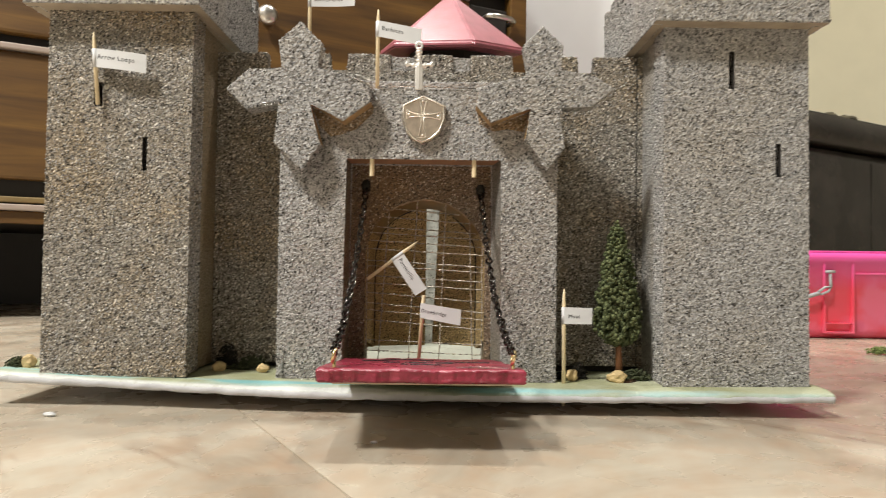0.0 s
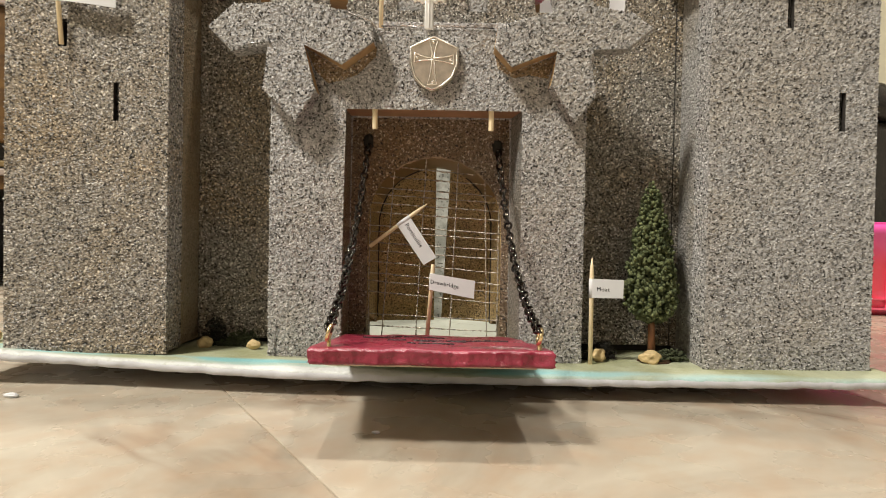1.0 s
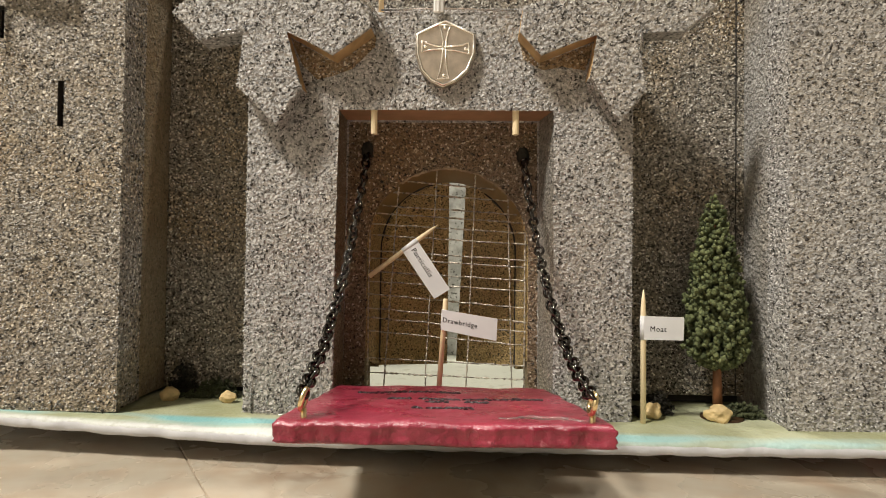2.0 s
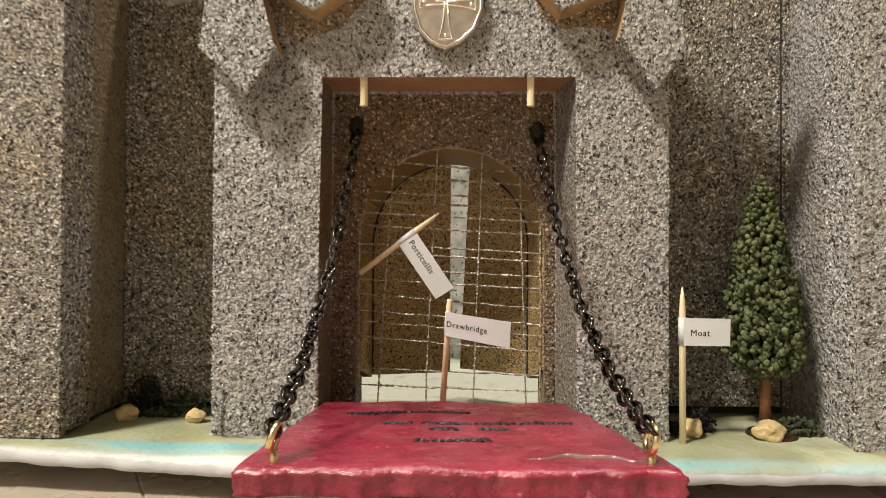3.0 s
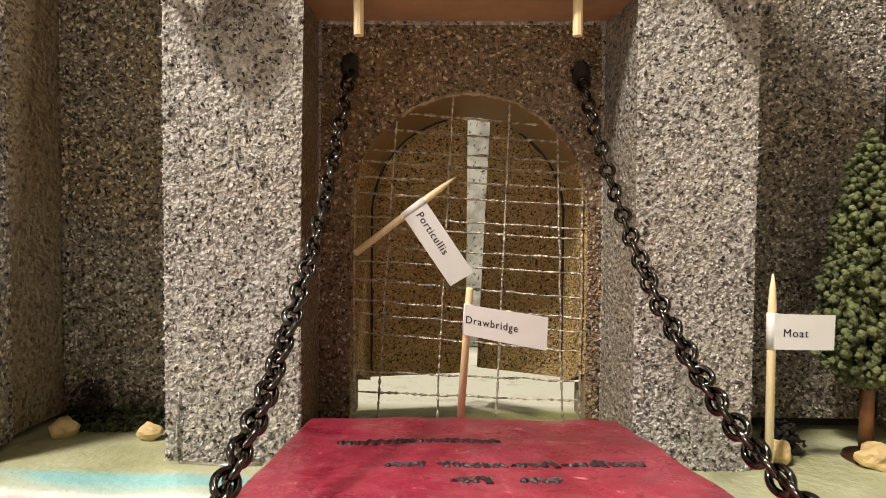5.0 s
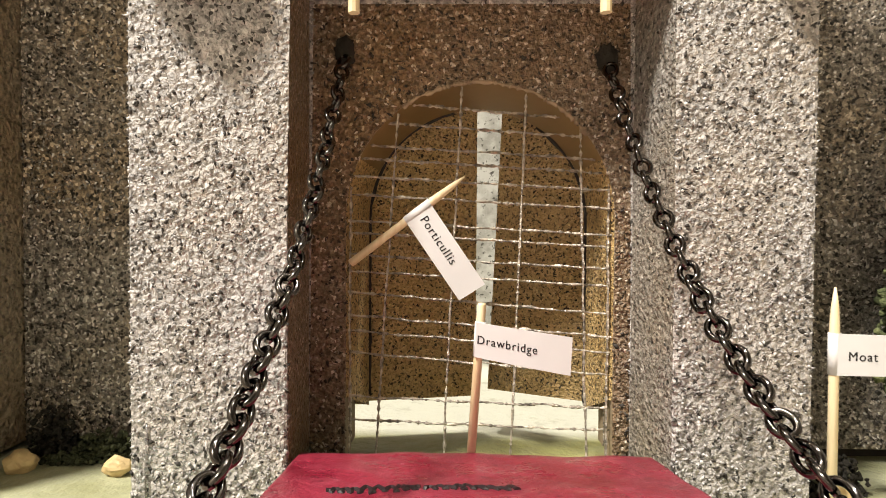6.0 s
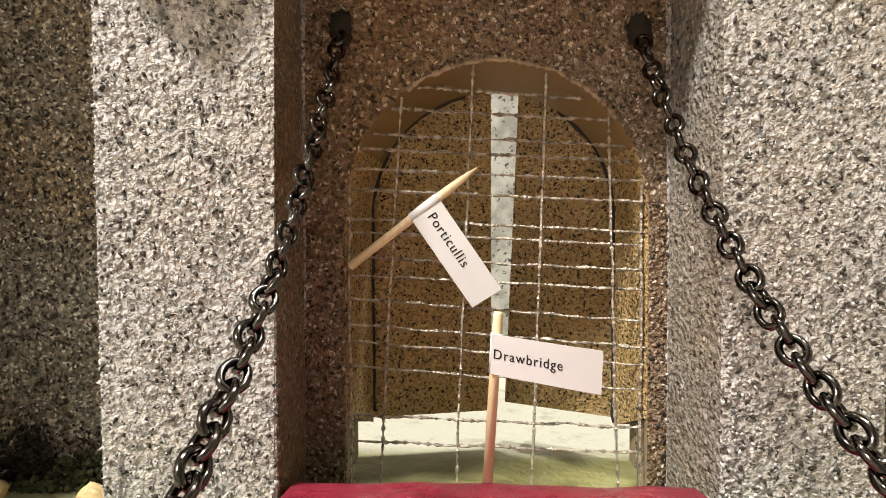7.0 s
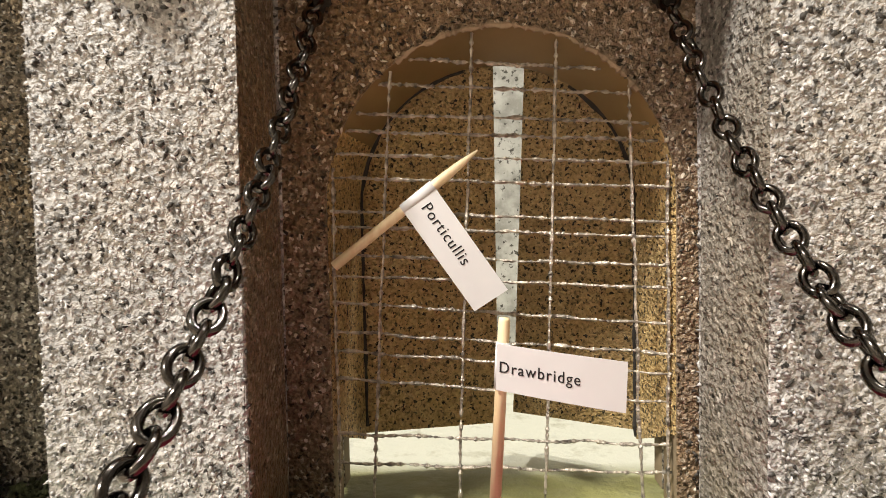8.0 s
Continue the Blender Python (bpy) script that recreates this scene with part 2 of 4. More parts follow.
    m.bump(m.noise(120, 4, 0.6), 0.7, 0.0016)
    m.bump(m.noise(520, 3, 0.65), 0.5, 0.0007)
    return m.m


def marble():
    """Beige polished stone with brown veins."""
    m = Mat("polished_beige_marble", 0.22)
    warp = m.noise(5.5, 6, 0.62, distort=1.3)
    c = m.ramp(warp, [(0.28, (0.195, 0.156, 0.112)), (0.42, (0.335, 0.288, 0.224)), (0.55, (0.44, 0.396, 0.318)), (0.70, (0.53, 0.492, 0.414))])
    vein = m.ramp(m.noise(4.2, 5, 0.6, where=m.space((1, 0.45, 1), (0, 0, 0.5)), distort=1.8), [(0.475, 0.0), (0.5, 1.0), (0.525, 0.0)])
    c = m.mix(m.mix(1.0, vein, m.ramp(m.noise(9, 3), [(0.45, 0.0), (0.65, 0.75)]), "MULTIPLY"), c, (0.20, 0.14, 0.10))
    c = m.mix(m.ramp(m.noise(60, 4), [(0.42, 0.0), (0.75, 0.5)]), c, (0.34, 0.225, 0.14))
    m.set(Base_Color=c)
    m.set(Roughness=m.ramp(m.noise(30, 4), [(0.3, 0.20), (0.7, 0.36)]))
    return m.m


def cabinet_wood():
    m = Mat("dark_brown_wood", 0.46)
    g = m.noise(7, 6, 0.6, where=m.space((0.5, 1, 6)), distort=0.6)
    c = m.ramp(g, [(0.25, (0.032, 0.0145, 0.0034)), (0.5, (0.098, 0.047, 0.0088)), (0.75, (0.170, 0.090, 0.018))])
    m.set(Base_Color=c)
    m.bump(m.noise(40, 4, where=m.space((0.3, 1, 6))), 0.1, 0.001)
    return m.m


def leather():
    m = Mat("black_leather", 0.27)
    m.set(Base_Color=m.mix(m.ramp(m.noise(14, 4), [(0.35, 0.0), (0.7, 1.0)]), (0.022, 0.020, 0.016), (0.042, 0.038, 0.031)))
    m.bump(m.cells(220, out="Distance"), 0.25, 0.001)
    m.bump(m.noise(9, 3), 0.3, 0.01)
    return m.m


def pink_plastic():
    """Frosted pink plastic, magenta at the rim, with red things showing faintly through the sides."""
    m = Mat("translucent_pink_plastic", 0.2)
    sep = m.nt.nodes.new("ShaderNodeSeparateXYZ")
    m.nt.links.new(m.tc.outputs["Object"], sep.inputs[0])
    rim = m.nt.nodes.new("ShaderNodeMapRange")
    rim.inputs["From Min"].default_value, rim.inputs["From Max"].default_value = 0.055, 0.098
    m.nt.links.new(sep.outputs["Z"], rim.inputs["Value"])
    inner = m.mix(m.ramp(m.noise(26, 3, 0.5), [(0.40, 0.0), (0.60, 1.0)]), (0.95, 0.10, 0.16), (0.97, 0.20, 0.34))
    inner = m.mix(m.ramp(m.noise(17, 2, 0.5, where=m.space((1, 1, 0.7), (0.4, 0.2, 1.0))), [(0.55, 0.0), (0.68, 0.75)]), inner, (0.50, 0.06, 0.22))
    m.set(Base_Color=m.mix(rim.outputs[0], inner, (0.97, 0.13, 0.50)), Transmission_Weight=0.12)
    return m.m


PICKWOOD, RED, MARBLE, CABINET, LEATHER, PINK = pick_wood(), red_paint(), marble(), cabinet_wood(), leather(), pink_plastic()
ROOFRED = simple("dusty_rose_paint", (0.355, 0.105, 0.132), 0.30, vary=0.14, scale=70, relief=0.25)
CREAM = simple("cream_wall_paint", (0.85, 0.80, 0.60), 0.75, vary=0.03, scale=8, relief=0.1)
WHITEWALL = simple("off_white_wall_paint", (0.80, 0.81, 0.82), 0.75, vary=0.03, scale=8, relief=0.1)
# unseen walls, darker than the cream one to hold back bounced light
DIMWALL = simple("bounce_limiting_wall_paint", (0.29, 0.27, 0.235), 0.75, vary=0.03, scale=8)
# the ceiling, also unseen, is greyed to cut the bounce
CEILP = simple("greyed_ceiling_paint", (0.40, 0.388, 0.368), 0.85, vary=0.02, scale=6)
GREYPL = simple("grey_plastic", (0.40, 0.42, 0.43), 0.35)
BLUEM = Mat("mixed_toys_plastic", 0.5)
BLUEM.set(Base_Color=BLUEM.ramp(BLUEM.nt.nodes.new("ShaderNodeNewGeometry").outputs["Random Per Island"], [(0.0, (0.85, 0.16, 0.06)), (0.45, (0.88, 0.40, 0.20)), (0.7, (0.40, 0.14, 0.35)), (1.0, (0.90, 0.80, 0.75))]))
BLUEBIT = BLUEM.m
# near-black: shade of the cabinet's gaps and underside as a colour
BLACKVOID = simple("shade_black_wood", (0.012, 0.009, 0.007), 0.5)
PALETRIM = simple("pale_rail_edge", (0.35, 0.285, 0.245), 0.45, vary=0.1, scale=30)
GOLDTRIM = simple("gilded_strip", (0.20, 0.14, 0.055), 0.45, vary=0.15, scale=30)


# ---------------------------------------------------------------- building helpers
def thing(name, label, category, group="", kind="", at=(0, 0, 0)):
    ob = new(name)
    ob.location = at
    ob.empty_display_size = 0.01
    return tagged(ob, label, category, group, kind)


def mesh_of(bm, name, mats, smooth=False):
    me = bpy.data.meshes.new(name)
    bmesh.ops.recalc_face_normals(bm, faces=bm.faces)
    bm.to_mesh(me)
    bm.free()
    for m in mats if isinstance(mats, (list, tuple)) else [mats]:
        me.materials.append(m)
    if smooth:
        for p in me.polygons:
            p.use_smooth = True
    return me


def part(name, bm, mats, parent=None, label="", smooth=False):
    ob = new(name, mesh_of(bm, name, mats, smooth))
    if parent is not None:
        ob.parent = parent
        ob.location = -parent.matrix_basis.translation if parent.parent is None else (0, 0, 0)
    if label:
        ob["label"] = label
    return ob


def lone(name, bm, mats, label, category, group="", kind="", smooth=False):
    return tagged(part(name, bm, mats, None, "", smooth), label, category, group, kind)


def add_box(bm, x0, x1, y0, y1, z0, z1, bevel=0.0, mat=0):
    vs = [bm.verts.new(p) for p in ((x0, y0, z0), (x1, y0, z0), (x1, y1, z0), (x0, y1, z0), (x0, y0, z1), (x1, y0, z1), (x1, y1, z1), (x0, y1, z1))]
    fs = [bm.faces.new([vs[i] for i in q]) for q in ((3, 2, 1, 0), (4, 5, 6, 7), (0, 1, 5, 4), (1, 2, 6, 5), (2, 3, 7, 6), (3, 0, 4, 7))]
    for f in fs:
        f.material_index = mat
    if bevel:
        es = list({e for f in fs for e in f.edges})
        bmesh.ops.bevel(bm, geom=es, offset=bevel, segments=2, affect="EDGES", profile=0.6)
    return vs


def box(x0, x1, y0, y1, z0, z1, bevel=0.0):
    bm = bmesh.new()
    add_box(bm, x0, x1, y0, y1, z0, z1, bevel)
    return bm


def slab(outline, y0, y1, bevel=0.0006, mats=None, bm=None):
    """An upright board: an outline in x and z, from y0 to y1. mats: a rule that gives a side face its material index."""
    bm = bm or bmesh.new()
    a = [bm.verts.new((x, y0, z)) for x, z in outline]
    b = [bm.verts.new((x, y1, z)) for x, z in outline]
    front, back = bm.faces.new(a), bm.faces.new(b[::-1])
    n = len(outline)
    sides = [bm.faces.new((a[i], b[i], b[(i + 1) % n], a[(i + 1) % n])) for i in range(n)]
    if mats:
        for i, f in enumerate(sides):
            (xa, za), (xb, zb) = outline[i], outline[(i + 1) % n]
            f.material_index = mats((xa + xb) / 2, (za + zb) / 2)
    if bevel:
        bmesh.ops.bevel(bm, geom=list(front.edges) + list(back.edges), offset=bevel, segments=2, affect="EDGES", profile=0.6)
    return bm


def rod(bm, a, b, ra, rb, sides=10):
    a, b = Vector(a), Vector(b)
    d = (b - a).normalized()
    u = d.orthogonal().normalized()
    w = d.cross(u)
    rings = []
    for p, r in ((a, ra), (b, rb)):
        rings.append([bm.verts.new(p + r * (math.cos(k * math.tau / sides) * u + math.sin(k * math.tau / sides) * w)) for k in range(sides)])
    for k in range(sides):
        bm.faces.new((rings[0][k], rings[0][(k + 1) % sides], rings[1][(k + 1) % sides], rings[1][k]))
    bm.faces.new(rings[0][::-1])
    bm.faces.new(rings[1])


def spike(bm, pts, radii, sides=12):
    """A straight stick of changing thickness in one piece."""
    d = (Vector(pts[-1]) - Vector(pts[0])).normalized()
    u = d.orthogonal().normalized()
    w = d.cross(u)
    rings = [[bm.verts.new(Vector(p) + r * (math.cos(k * math.tau / sides) * u + math.sin(k * math.tau / sides) * w)) for k in range(sides)] for p, r in zip(pts, radii)]
    for a, b in zip(rings, rings[1:]):
        for k in range(sides):
            bm.faces.new((a[k], a[(k + 1) % sides], b[(k + 1) % sides], b[k]))
    bm.faces.new(rings[0][::-1])
    bm.faces.new(rings[-1])


def tube(bm, pts, r, sides=8, closed=False, uneven=0.0):
    """A round wire along points."""
    pts = [Vector(p) for p in pts]
    n = len(pts)
    rings = []
    up = None
    thick = r
    for i, p in enumerate(pts):
        r = thick * (1 + uneven * noise.noise(p * 1300))
        d = (pts[(i + 1) % n] - pts[i - 1]) if closed else (pts[min(i + 1, n - 1)] - pts[max(i - 1, 0)])
        d.normalize()
        up = d.orthogonal().normalized() if up is None else (up - up.dot(d) * d).normalized()
        w = d.cross(up)
        rings.append([bm.verts.new(p + r * (math.cos(k * math.tau / sides) * up + math.sin(k * math.tau / sides) * w)) for k in range(sides)])
    for i in range(n if closed else n - 1):
        A, B = rings[i], rings[(i + 1) % n]
        for k in range(sides):
            bm.faces.new((A[k], A[(k + 1) % sides], B[(k + 1) % sides], B[k]))
    if not closed:
        bm.faces.new(rings[0][::-1])
        bm.faces.new(rings[-1])


BALLS = {}


def ball(level):
    """The corners and faces of a unit icosphere, made once."""
    if level not in BALLS:
        b = bmesh.new()
        bmesh.ops.create_icosphere(b, subdivisions=level, radius=1.0)
        b.verts.index_update()
        BALLS[level] = ([v.co.copy() for v in b.verts], [[v.index for v in f.verts] for f in b.faces])
        b.free()
    return BALLS[level]


def blob(bm, c, r, squash=(1, 1, 1), rough=0.25, level=1, freq=1.0, seed=0.0):
    """A lump: an icosphere pushed about by noise."""
    corners, faces = ball(level)
    c, shift = Vector(c), Vector((seed, seed * 1.7, seed * 0.3))
    made = []
    for co in corners:
        k = r * (1 + rough * noise.noise(co * 1.4 * freq + shift))
        made.append(bm.verts.new((c.x + co.x * k * squash[0], c.y + co.y * k * squash[1], c.z + co.z * k * squash[2])))
    for f in faces:
        bm.faces.new([made[i] for i in f])


def letters(text, size):
    """A flat mesh of a word in the built-in font, its lower left corner at the origin, in the x-y plane."""
    cu = bpy.data.curves.new("word", "FONT")
    cu.body, cu.size, cu.resolution_u, cu.offset, cu.space_character = text, size, 4, 0.0, 1.16
    ob = bpy.data.objects.new("word", cu)
    scene.collection.objects.link(ob)
    dg = bpy.context.evaluated_depsgraph_get()
    me = bpy.data.meshes.new_from_object(ob.evaluated_get(dg))
    bpy.data.objects.remove(ob)
    return me


# ---------------------------------------------------------------- the room
ROOM = (-1.9, 2.1, -2.2, 2.25, 2.42)
X0, X1, Y0, Y1, ZC = ROOM


def wall(name, bm, mat, label):
    return lone(name, bm, mat, label, "wall", kind="structure")


wall("wall_north", box(X0 - 0.1, X1 + 0.1, Y1, Y1 + 0.1, 0, ZC), CREAM, "cream painted wall behind the sofa and cabinet")
wall("wall_south", box(X0 - 0.1, X1 + 0.1, Y0 - 0.1, Y0, 0, ZC), DIMWALL, "unseen brownish beige room wall, darkened to limit bounced light")
wall("wall_west", box(X0 - 0.1, X0, Y0, Y1, 0, ZC), DIMWALL, "unseen brownish beige room wall, darkened to limit bounced light")
wall("wall_east", box(X1, X1 + 0.1, Y0, Y1, 0, ZC), DIMWALL, "unseen brownish beige room wall, darkened to limit bounced light")
lone("ceiling", box(X0 - 0.1, X1 + 0.1, Y0 - 0.1, Y1 + 0.1, ZC, ZC + 0.1), CEILP, "unseen room ceiling, greyed to limit bounced light", "ceiling", kind="structure")
wall("wall_pier", box(0.20, 0.52, 1.45, Y1, 0, ZC, 0.004), WHITEWALL, "off-white painted wall pier beside the cabinet")

floor = lone("floor", box(X0 - 0.1, X1 + 0.1, Y0 - 0.1, Y1 + 0.1, -0.08, -0.0007), simple("beige_grout", (0.34, 0.28, 0.21), 0.8), "polished beige marble tile floor", "floor", kind="structure")


# ---------------------------------------------------------------- the castle
def grit_paint(name, dark, mid, high, white, rough=0.40):
    m = Mat(name, rough)
    tone = m.nt.nodes.new("ShaderNodeNewGeometry").outputs["Random Per Island"]
    m.set(Base_Color=m.ramp(tone, [(0.0, dark), (0.11, mid), (0.50, high), (0.79, white)], "CONSTANT"))
    return m.m


GRIT = grit_paint("grey_grit", (0.045, 0.043, 0.040), (0.28, 0.277, 0.271), (0.40, 0.396, 0.388), (0.57, 0.566, 0.558))
BROWNGRIT = grit_paint("brown_grit", (0.020, 0.013, 0.008), (0.135, 0.097, 0.06), (0.22, 0.165, 0.108), (0.60, 0.53, 0.43))
DULLGRIT = grit_paint("dull_grit", (0.045, 0.040, 0.033), (0.215, 0.203, 0.180), (0.38, 0.365, 0.335), (0.84, 0.82, 0.78), 0.26)
# black chips stand in for the shaded pits of the coating
PIT = simple("pit_shade_grit", (0.035, 0.031, 0.026), 0.7)
CHIP = np.array([(1, 0, 0), (-1, 0, 0), (0, 1, 0), (0, -1, 0), (0, 0, 1), (0, 0, -1)], dtype=float)
CHIP_FACES = np.array([(0, 2, 4), (2, 1, 4), (1, 3, 4), (3, 0, 4), (2, 0, 5), (1, 2, 5), (3, 1, 5), (0, 3, 5)])


def gritty(ob, much=1.0, paint=None, per_metre=430000, slots=(0,), size=1.2):
    """Sprinkle a board's forward and sideways faces with small stone chips, half sunk in the paint."""
    me = ob.data
    me.calc_loop_triangles()
    tris = []
    for t in me.loop_triangles:
        n = t.normal
        if t.material_index in slots and n.y < 0.5 and n.z > -0.7:
            a, b, c = (me.vertices[i].co for i in t.vertices)
            if min(a.y, b.y, c.y) < 0.44:
                tris.append((*a, *b, *c))
    if not tris:
        return ob
    rng = np.random.default_rng(len(tris) * 7 + int(1e4 * abs(tris[0][0])))
    tri = np.array(tris).reshape(-1, 3, 3)
    cross = np.cross(tri[:, 1] - tri[:, 0], tri[:, 2] - tri[:, 0])
    area = np.linalg.norm(cross, axis=1) / 2
    count = int(area.sum() * per_metre * much)
    pick = rng.choice(len(tri), count, p=area / area.sum())
    u, v = rng.random(count), rng.random(count)
    flip = u + v > 1
    u[flip], v[flip] = 1 - u[flip], 1 - v[flip]
    at = tri[pick, 0] + u[:, None] * (tri[pick, 1] - tri[pick, 0]) + v[:, None] * (tri[pick, 2] - tri[pick, 0])
    keep_it = ~((at[:, 1] > 0.3794) & (at[:, 0] > -0.064) & (at[:, 0] < 0.085) & (at[:, 2] < 0.175))
    keep_it &= ~((at[:, 1] > 0.3560) & (at[:, 1] < 0.3700) & (abs(at[:, 0] - 0.01) > 0.06))
    at = at[keep_it]
    count = len(at)
    # a random turn for every chip
    q = rng.normal(size=(count, 4))
    q /= np.linalg.norm(q, axis=1)[:, None]
    w, x, y, z = q.T
    turn = np.stack([1 - 2 * (y * y + z * z), 2 * (x * y - w * z), 2 * (x * z + w * y), 2 * (x * y + w * z), 1 - 2 * (x * x + z * z), 2 * (y * z - w * x), 2 * (x * z - w * y), 2 * (y * z + w * x), 1 - 2 * (x * x + y * y)], axis=1).reshape(-1, 3, 3)
    axes = size * np.stack([rng.uniform(0.00036, 0.00090, count), rng.uniform(0.00028, 0.00052, count), rng.uniform(0.00018, 0.00034, count)], axis=1)
    pits = rng.random(count) < 0.095
    axes[pits] *= (1.35, 1.3, 1.15)
    local = CHIP[None] * axes[:, None, :] * rng.uniform(0.7, 1.25, (count, 6, 1))
    verts = (np.einsum("nij,nkj->nki", turn, local) + at[:, None, :]).reshape(-1, 3)
    faces = (CHIP_FACES[None] + 6 * np.arange(count)[:, None, None]).reshape(-1, 3)
    grit = bpy.data.meshes.new("grit")
    grit.vertices.add(len(verts))
    grit.vertices.foreach_set("co", verts.ravel())
    grit.loops.add(faces.size)
    grit.loops.foreach_set("vertex_index", faces.ravel().astype(np.int32))
    grit.polygons.add(len(faces))
    grit.polygons.foreach_set("loop_start", np.arange(0, faces.size, 3, dtype=np.int32))
    grit.update(calc_edges=True)
    grit.materials.append(paint or GRIT)
    grit.materials.append(PIT)
    grit.polygons.foreach_set("material_index", np.repeat(pits.astype(np.int32), 8))
    dust = new("grit", grit)
    up = ob.parent
    dust.parent = up
    dust.location = ob.location
    tagged(dust, "fine grey stone chips", "", "", "stuff")
    return ob


castle = thing("toy_castle", "grey stone-sprayed foam castle model on a painted base board", "toy castle", at=(0.02, 0.45, 0.0))


def base_z(x):
    """The board's top bends up towards its ends."""
    d = x - 0.035
    return 0.0132 + (0.0052 * (d / 0.24) ** 2 if d < 0 else 0.0016 * (d / 0.2) ** 2)


def base_front(x):
    return 0.3235 + (0.009 * min(1.0, max(0.0, (-0.05 - x) / 0.1)))


bm = bmesh.new()
nx, x_l, x_r, y_b = 420, -0.219, 0.2305, 0.665
cols = []
for i in range(nx + 1):
    x = x_l + (x_r - x_l) * i / nx
    rag = 0.0009 * noise.noise(Vector((x * 90, 0, 0))) + 0.0003 * noise.noise(Vector((x * 300, 4, 0))) + 0.0001 * noise.noise(Vector((x * 950, 8, 0)))
    y, z = base_front(x) + rag, base_z(x)
    low = z - 0.0060 + 0.0006 * noise.noise(Vector((x * 110, 3, 1))) + 0.0001 * noise.noise(Vector((x * 800, 6, 1)))
    cols.append([bm.verts.new(p) for p in ((x, y_b, low), (x, y + 0.0008, low), (x, y, low + 0.0012), (x, y + 0.4 * rag, z - 0.0026 + 0.6 * rag), (x, y + 0.0010 - 0.5 * rag, z - 0.0014), (x, y + 0.0075, z), (x, y_b, z))])
for i in range(nx):
    for k in range(7):
        f = bm.faces.new((cols[i][k], cols[i + 1][k], cols[i + 1][(k + 1) % 7], cols[i][(k + 1) % 7]))
        f.material_index = 0 if k in (3, 4, 5) else 1
for r in (0, nx):
    bm.faces.new(cols[r]).material_index = 1
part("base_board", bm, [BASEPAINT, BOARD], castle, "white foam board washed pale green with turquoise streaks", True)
# added support, out of view; its dark colour keeps the gap black
part("underlay", box(-0.15, 0.17, 0.38, 0.63, 0.0, 0.0075), DARKGAP, castle, "unseen support block, dark like the shaded gap under the board")

# barbican: front board with the square gateway, and the board behind with the arch
GX0, GX1, GZ, FY = -0.0317, 0.0554, 0.139, 0.347
ARCX, ARCZ, ARCR = 0.01355, 0.0820, 0.0358
BZ = 0.0125


def gate_faces(x, z):
    if z > 0.137 and GX0 < x < GX1:
        return 2
    if abs(x - GX1) < 1e-4:
        return 3
    return 1 if abs(x - GX0) < 1e-4 else 0


bm = slab([(-0.0686, BZ), (GX0, BZ), (GX0, GZ), (GX1, GZ), (GX1, BZ), (0.0886, BZ), (0.0886, 0.1786), (-0.0686, 0.1786)], FY, 0.3695, 0.0009, gate_faces)
# the saw ran aslant down this side of the gateway
for v in bm.verts:
    if abs(v.co.x - GX1) < 0.0015 and v.co.z < GZ + 0.002:
        v.co.x += 0.0020 * (1 - 2 * (v.co.y - FY) / (0.3695 - FY))
barbican = gritty(part("barbican", bm, [STONE, THIN, LINTEL, REVEALSHADE], castle, "stone-sprayed gatehouse front with a square gateway"))


def arch(n=28, r=ARCR):
    return [(ARCX + r * math.cos(math.pi * k / n), ARCZ + r * math.sin(math.pi * k / n)) for k in range(n + 1)]


def arched(x0, x1, top_line, z0=BZ):
    return [(x0, z0), (ARCX - ARCR, z0)] + arch()[::-1] + [(ARCX + ARCR, z0), (x1, z0)] + top_line


def arch_faces(x, z):
    return 1 if math.hypot(x - ARCX, max(0, z - ARCZ)) < ARCR + 0.002 and z > BZ + 1e-4 else 0


gritty(part("arch_board", slab(arched(-0.0665, 0.0865, [(0.0865, 0.1770), (-0.0665, 0.1770)]), 0.3697, 0.3793, 0.0005, arch_faces), [THIN, RAW], castle, "brownish sprayed board with a round arch"), 0.7, BROWNGRIT)


part("upper_board", slab([(-0.0663, 0.1772), (0.0863, 0.1772), (0.0863, 0.1897), (-0.0663, 0.1897)], 0.3699, 0.3791, 0.0006), STONE, castle, "stone-sprayed strip above the gatehouse front")


def crenels(x0, x1, gaps, low, high):
    """The top line of a battlement from x1 back to x0."""
    line = [(x1, high)]
    for a, b in sorted(gaps, reverse=True):
        line += [(b, high), (b, low), (a, low), (a, high)]
    line.append((x0, high))
    return line


GAPS = [(-0.0864, -0.0640), (-0.0476, -0.0362), (-0.0100, 0.0052), (0.0288, 0.0404), (0.0660, 0.0800), (0.1066, 0.1173)]
# the browner coat and grit also carry the recess shade in their colour
bm = slab(arched(-0.1170, 0.1480, crenels(-0.1170, 0.1480, GAPS, 0.1984, 0.2094), 0.0176), 0.3795, 0.3865, 0.0007, arch_faces)
gritty(part("curtain_wall", bm, [BROWNSTONE, RAW], castle, "stone-sprayed battlement wall"), 1.0, DULLGRIT)
# black strips paint in the shade of the slot under the wall
for x0, x1 in ((-0.1168, -0.0680), (0.0890, 0.1478)):
    part("wall_slot_shade", box(x0, x1, 0.3860, 0.3900, 0.0128, 0.0174), SHADEBLACK, castle, "black strip standing for the shaded slot under the wall")
for x0, x1 in ((-0.0096, 0.0048), (0.0292, 0.0400)):
    part("gap_board", slab([(x0, 0.1986), (x1, 0.1986), (x1, 0.2078), (x0, 0.2086)], 0.3808, 0.3860, 0.0005), GREYSIDE, castle, "smooth grey board closing a gap of the battlement")
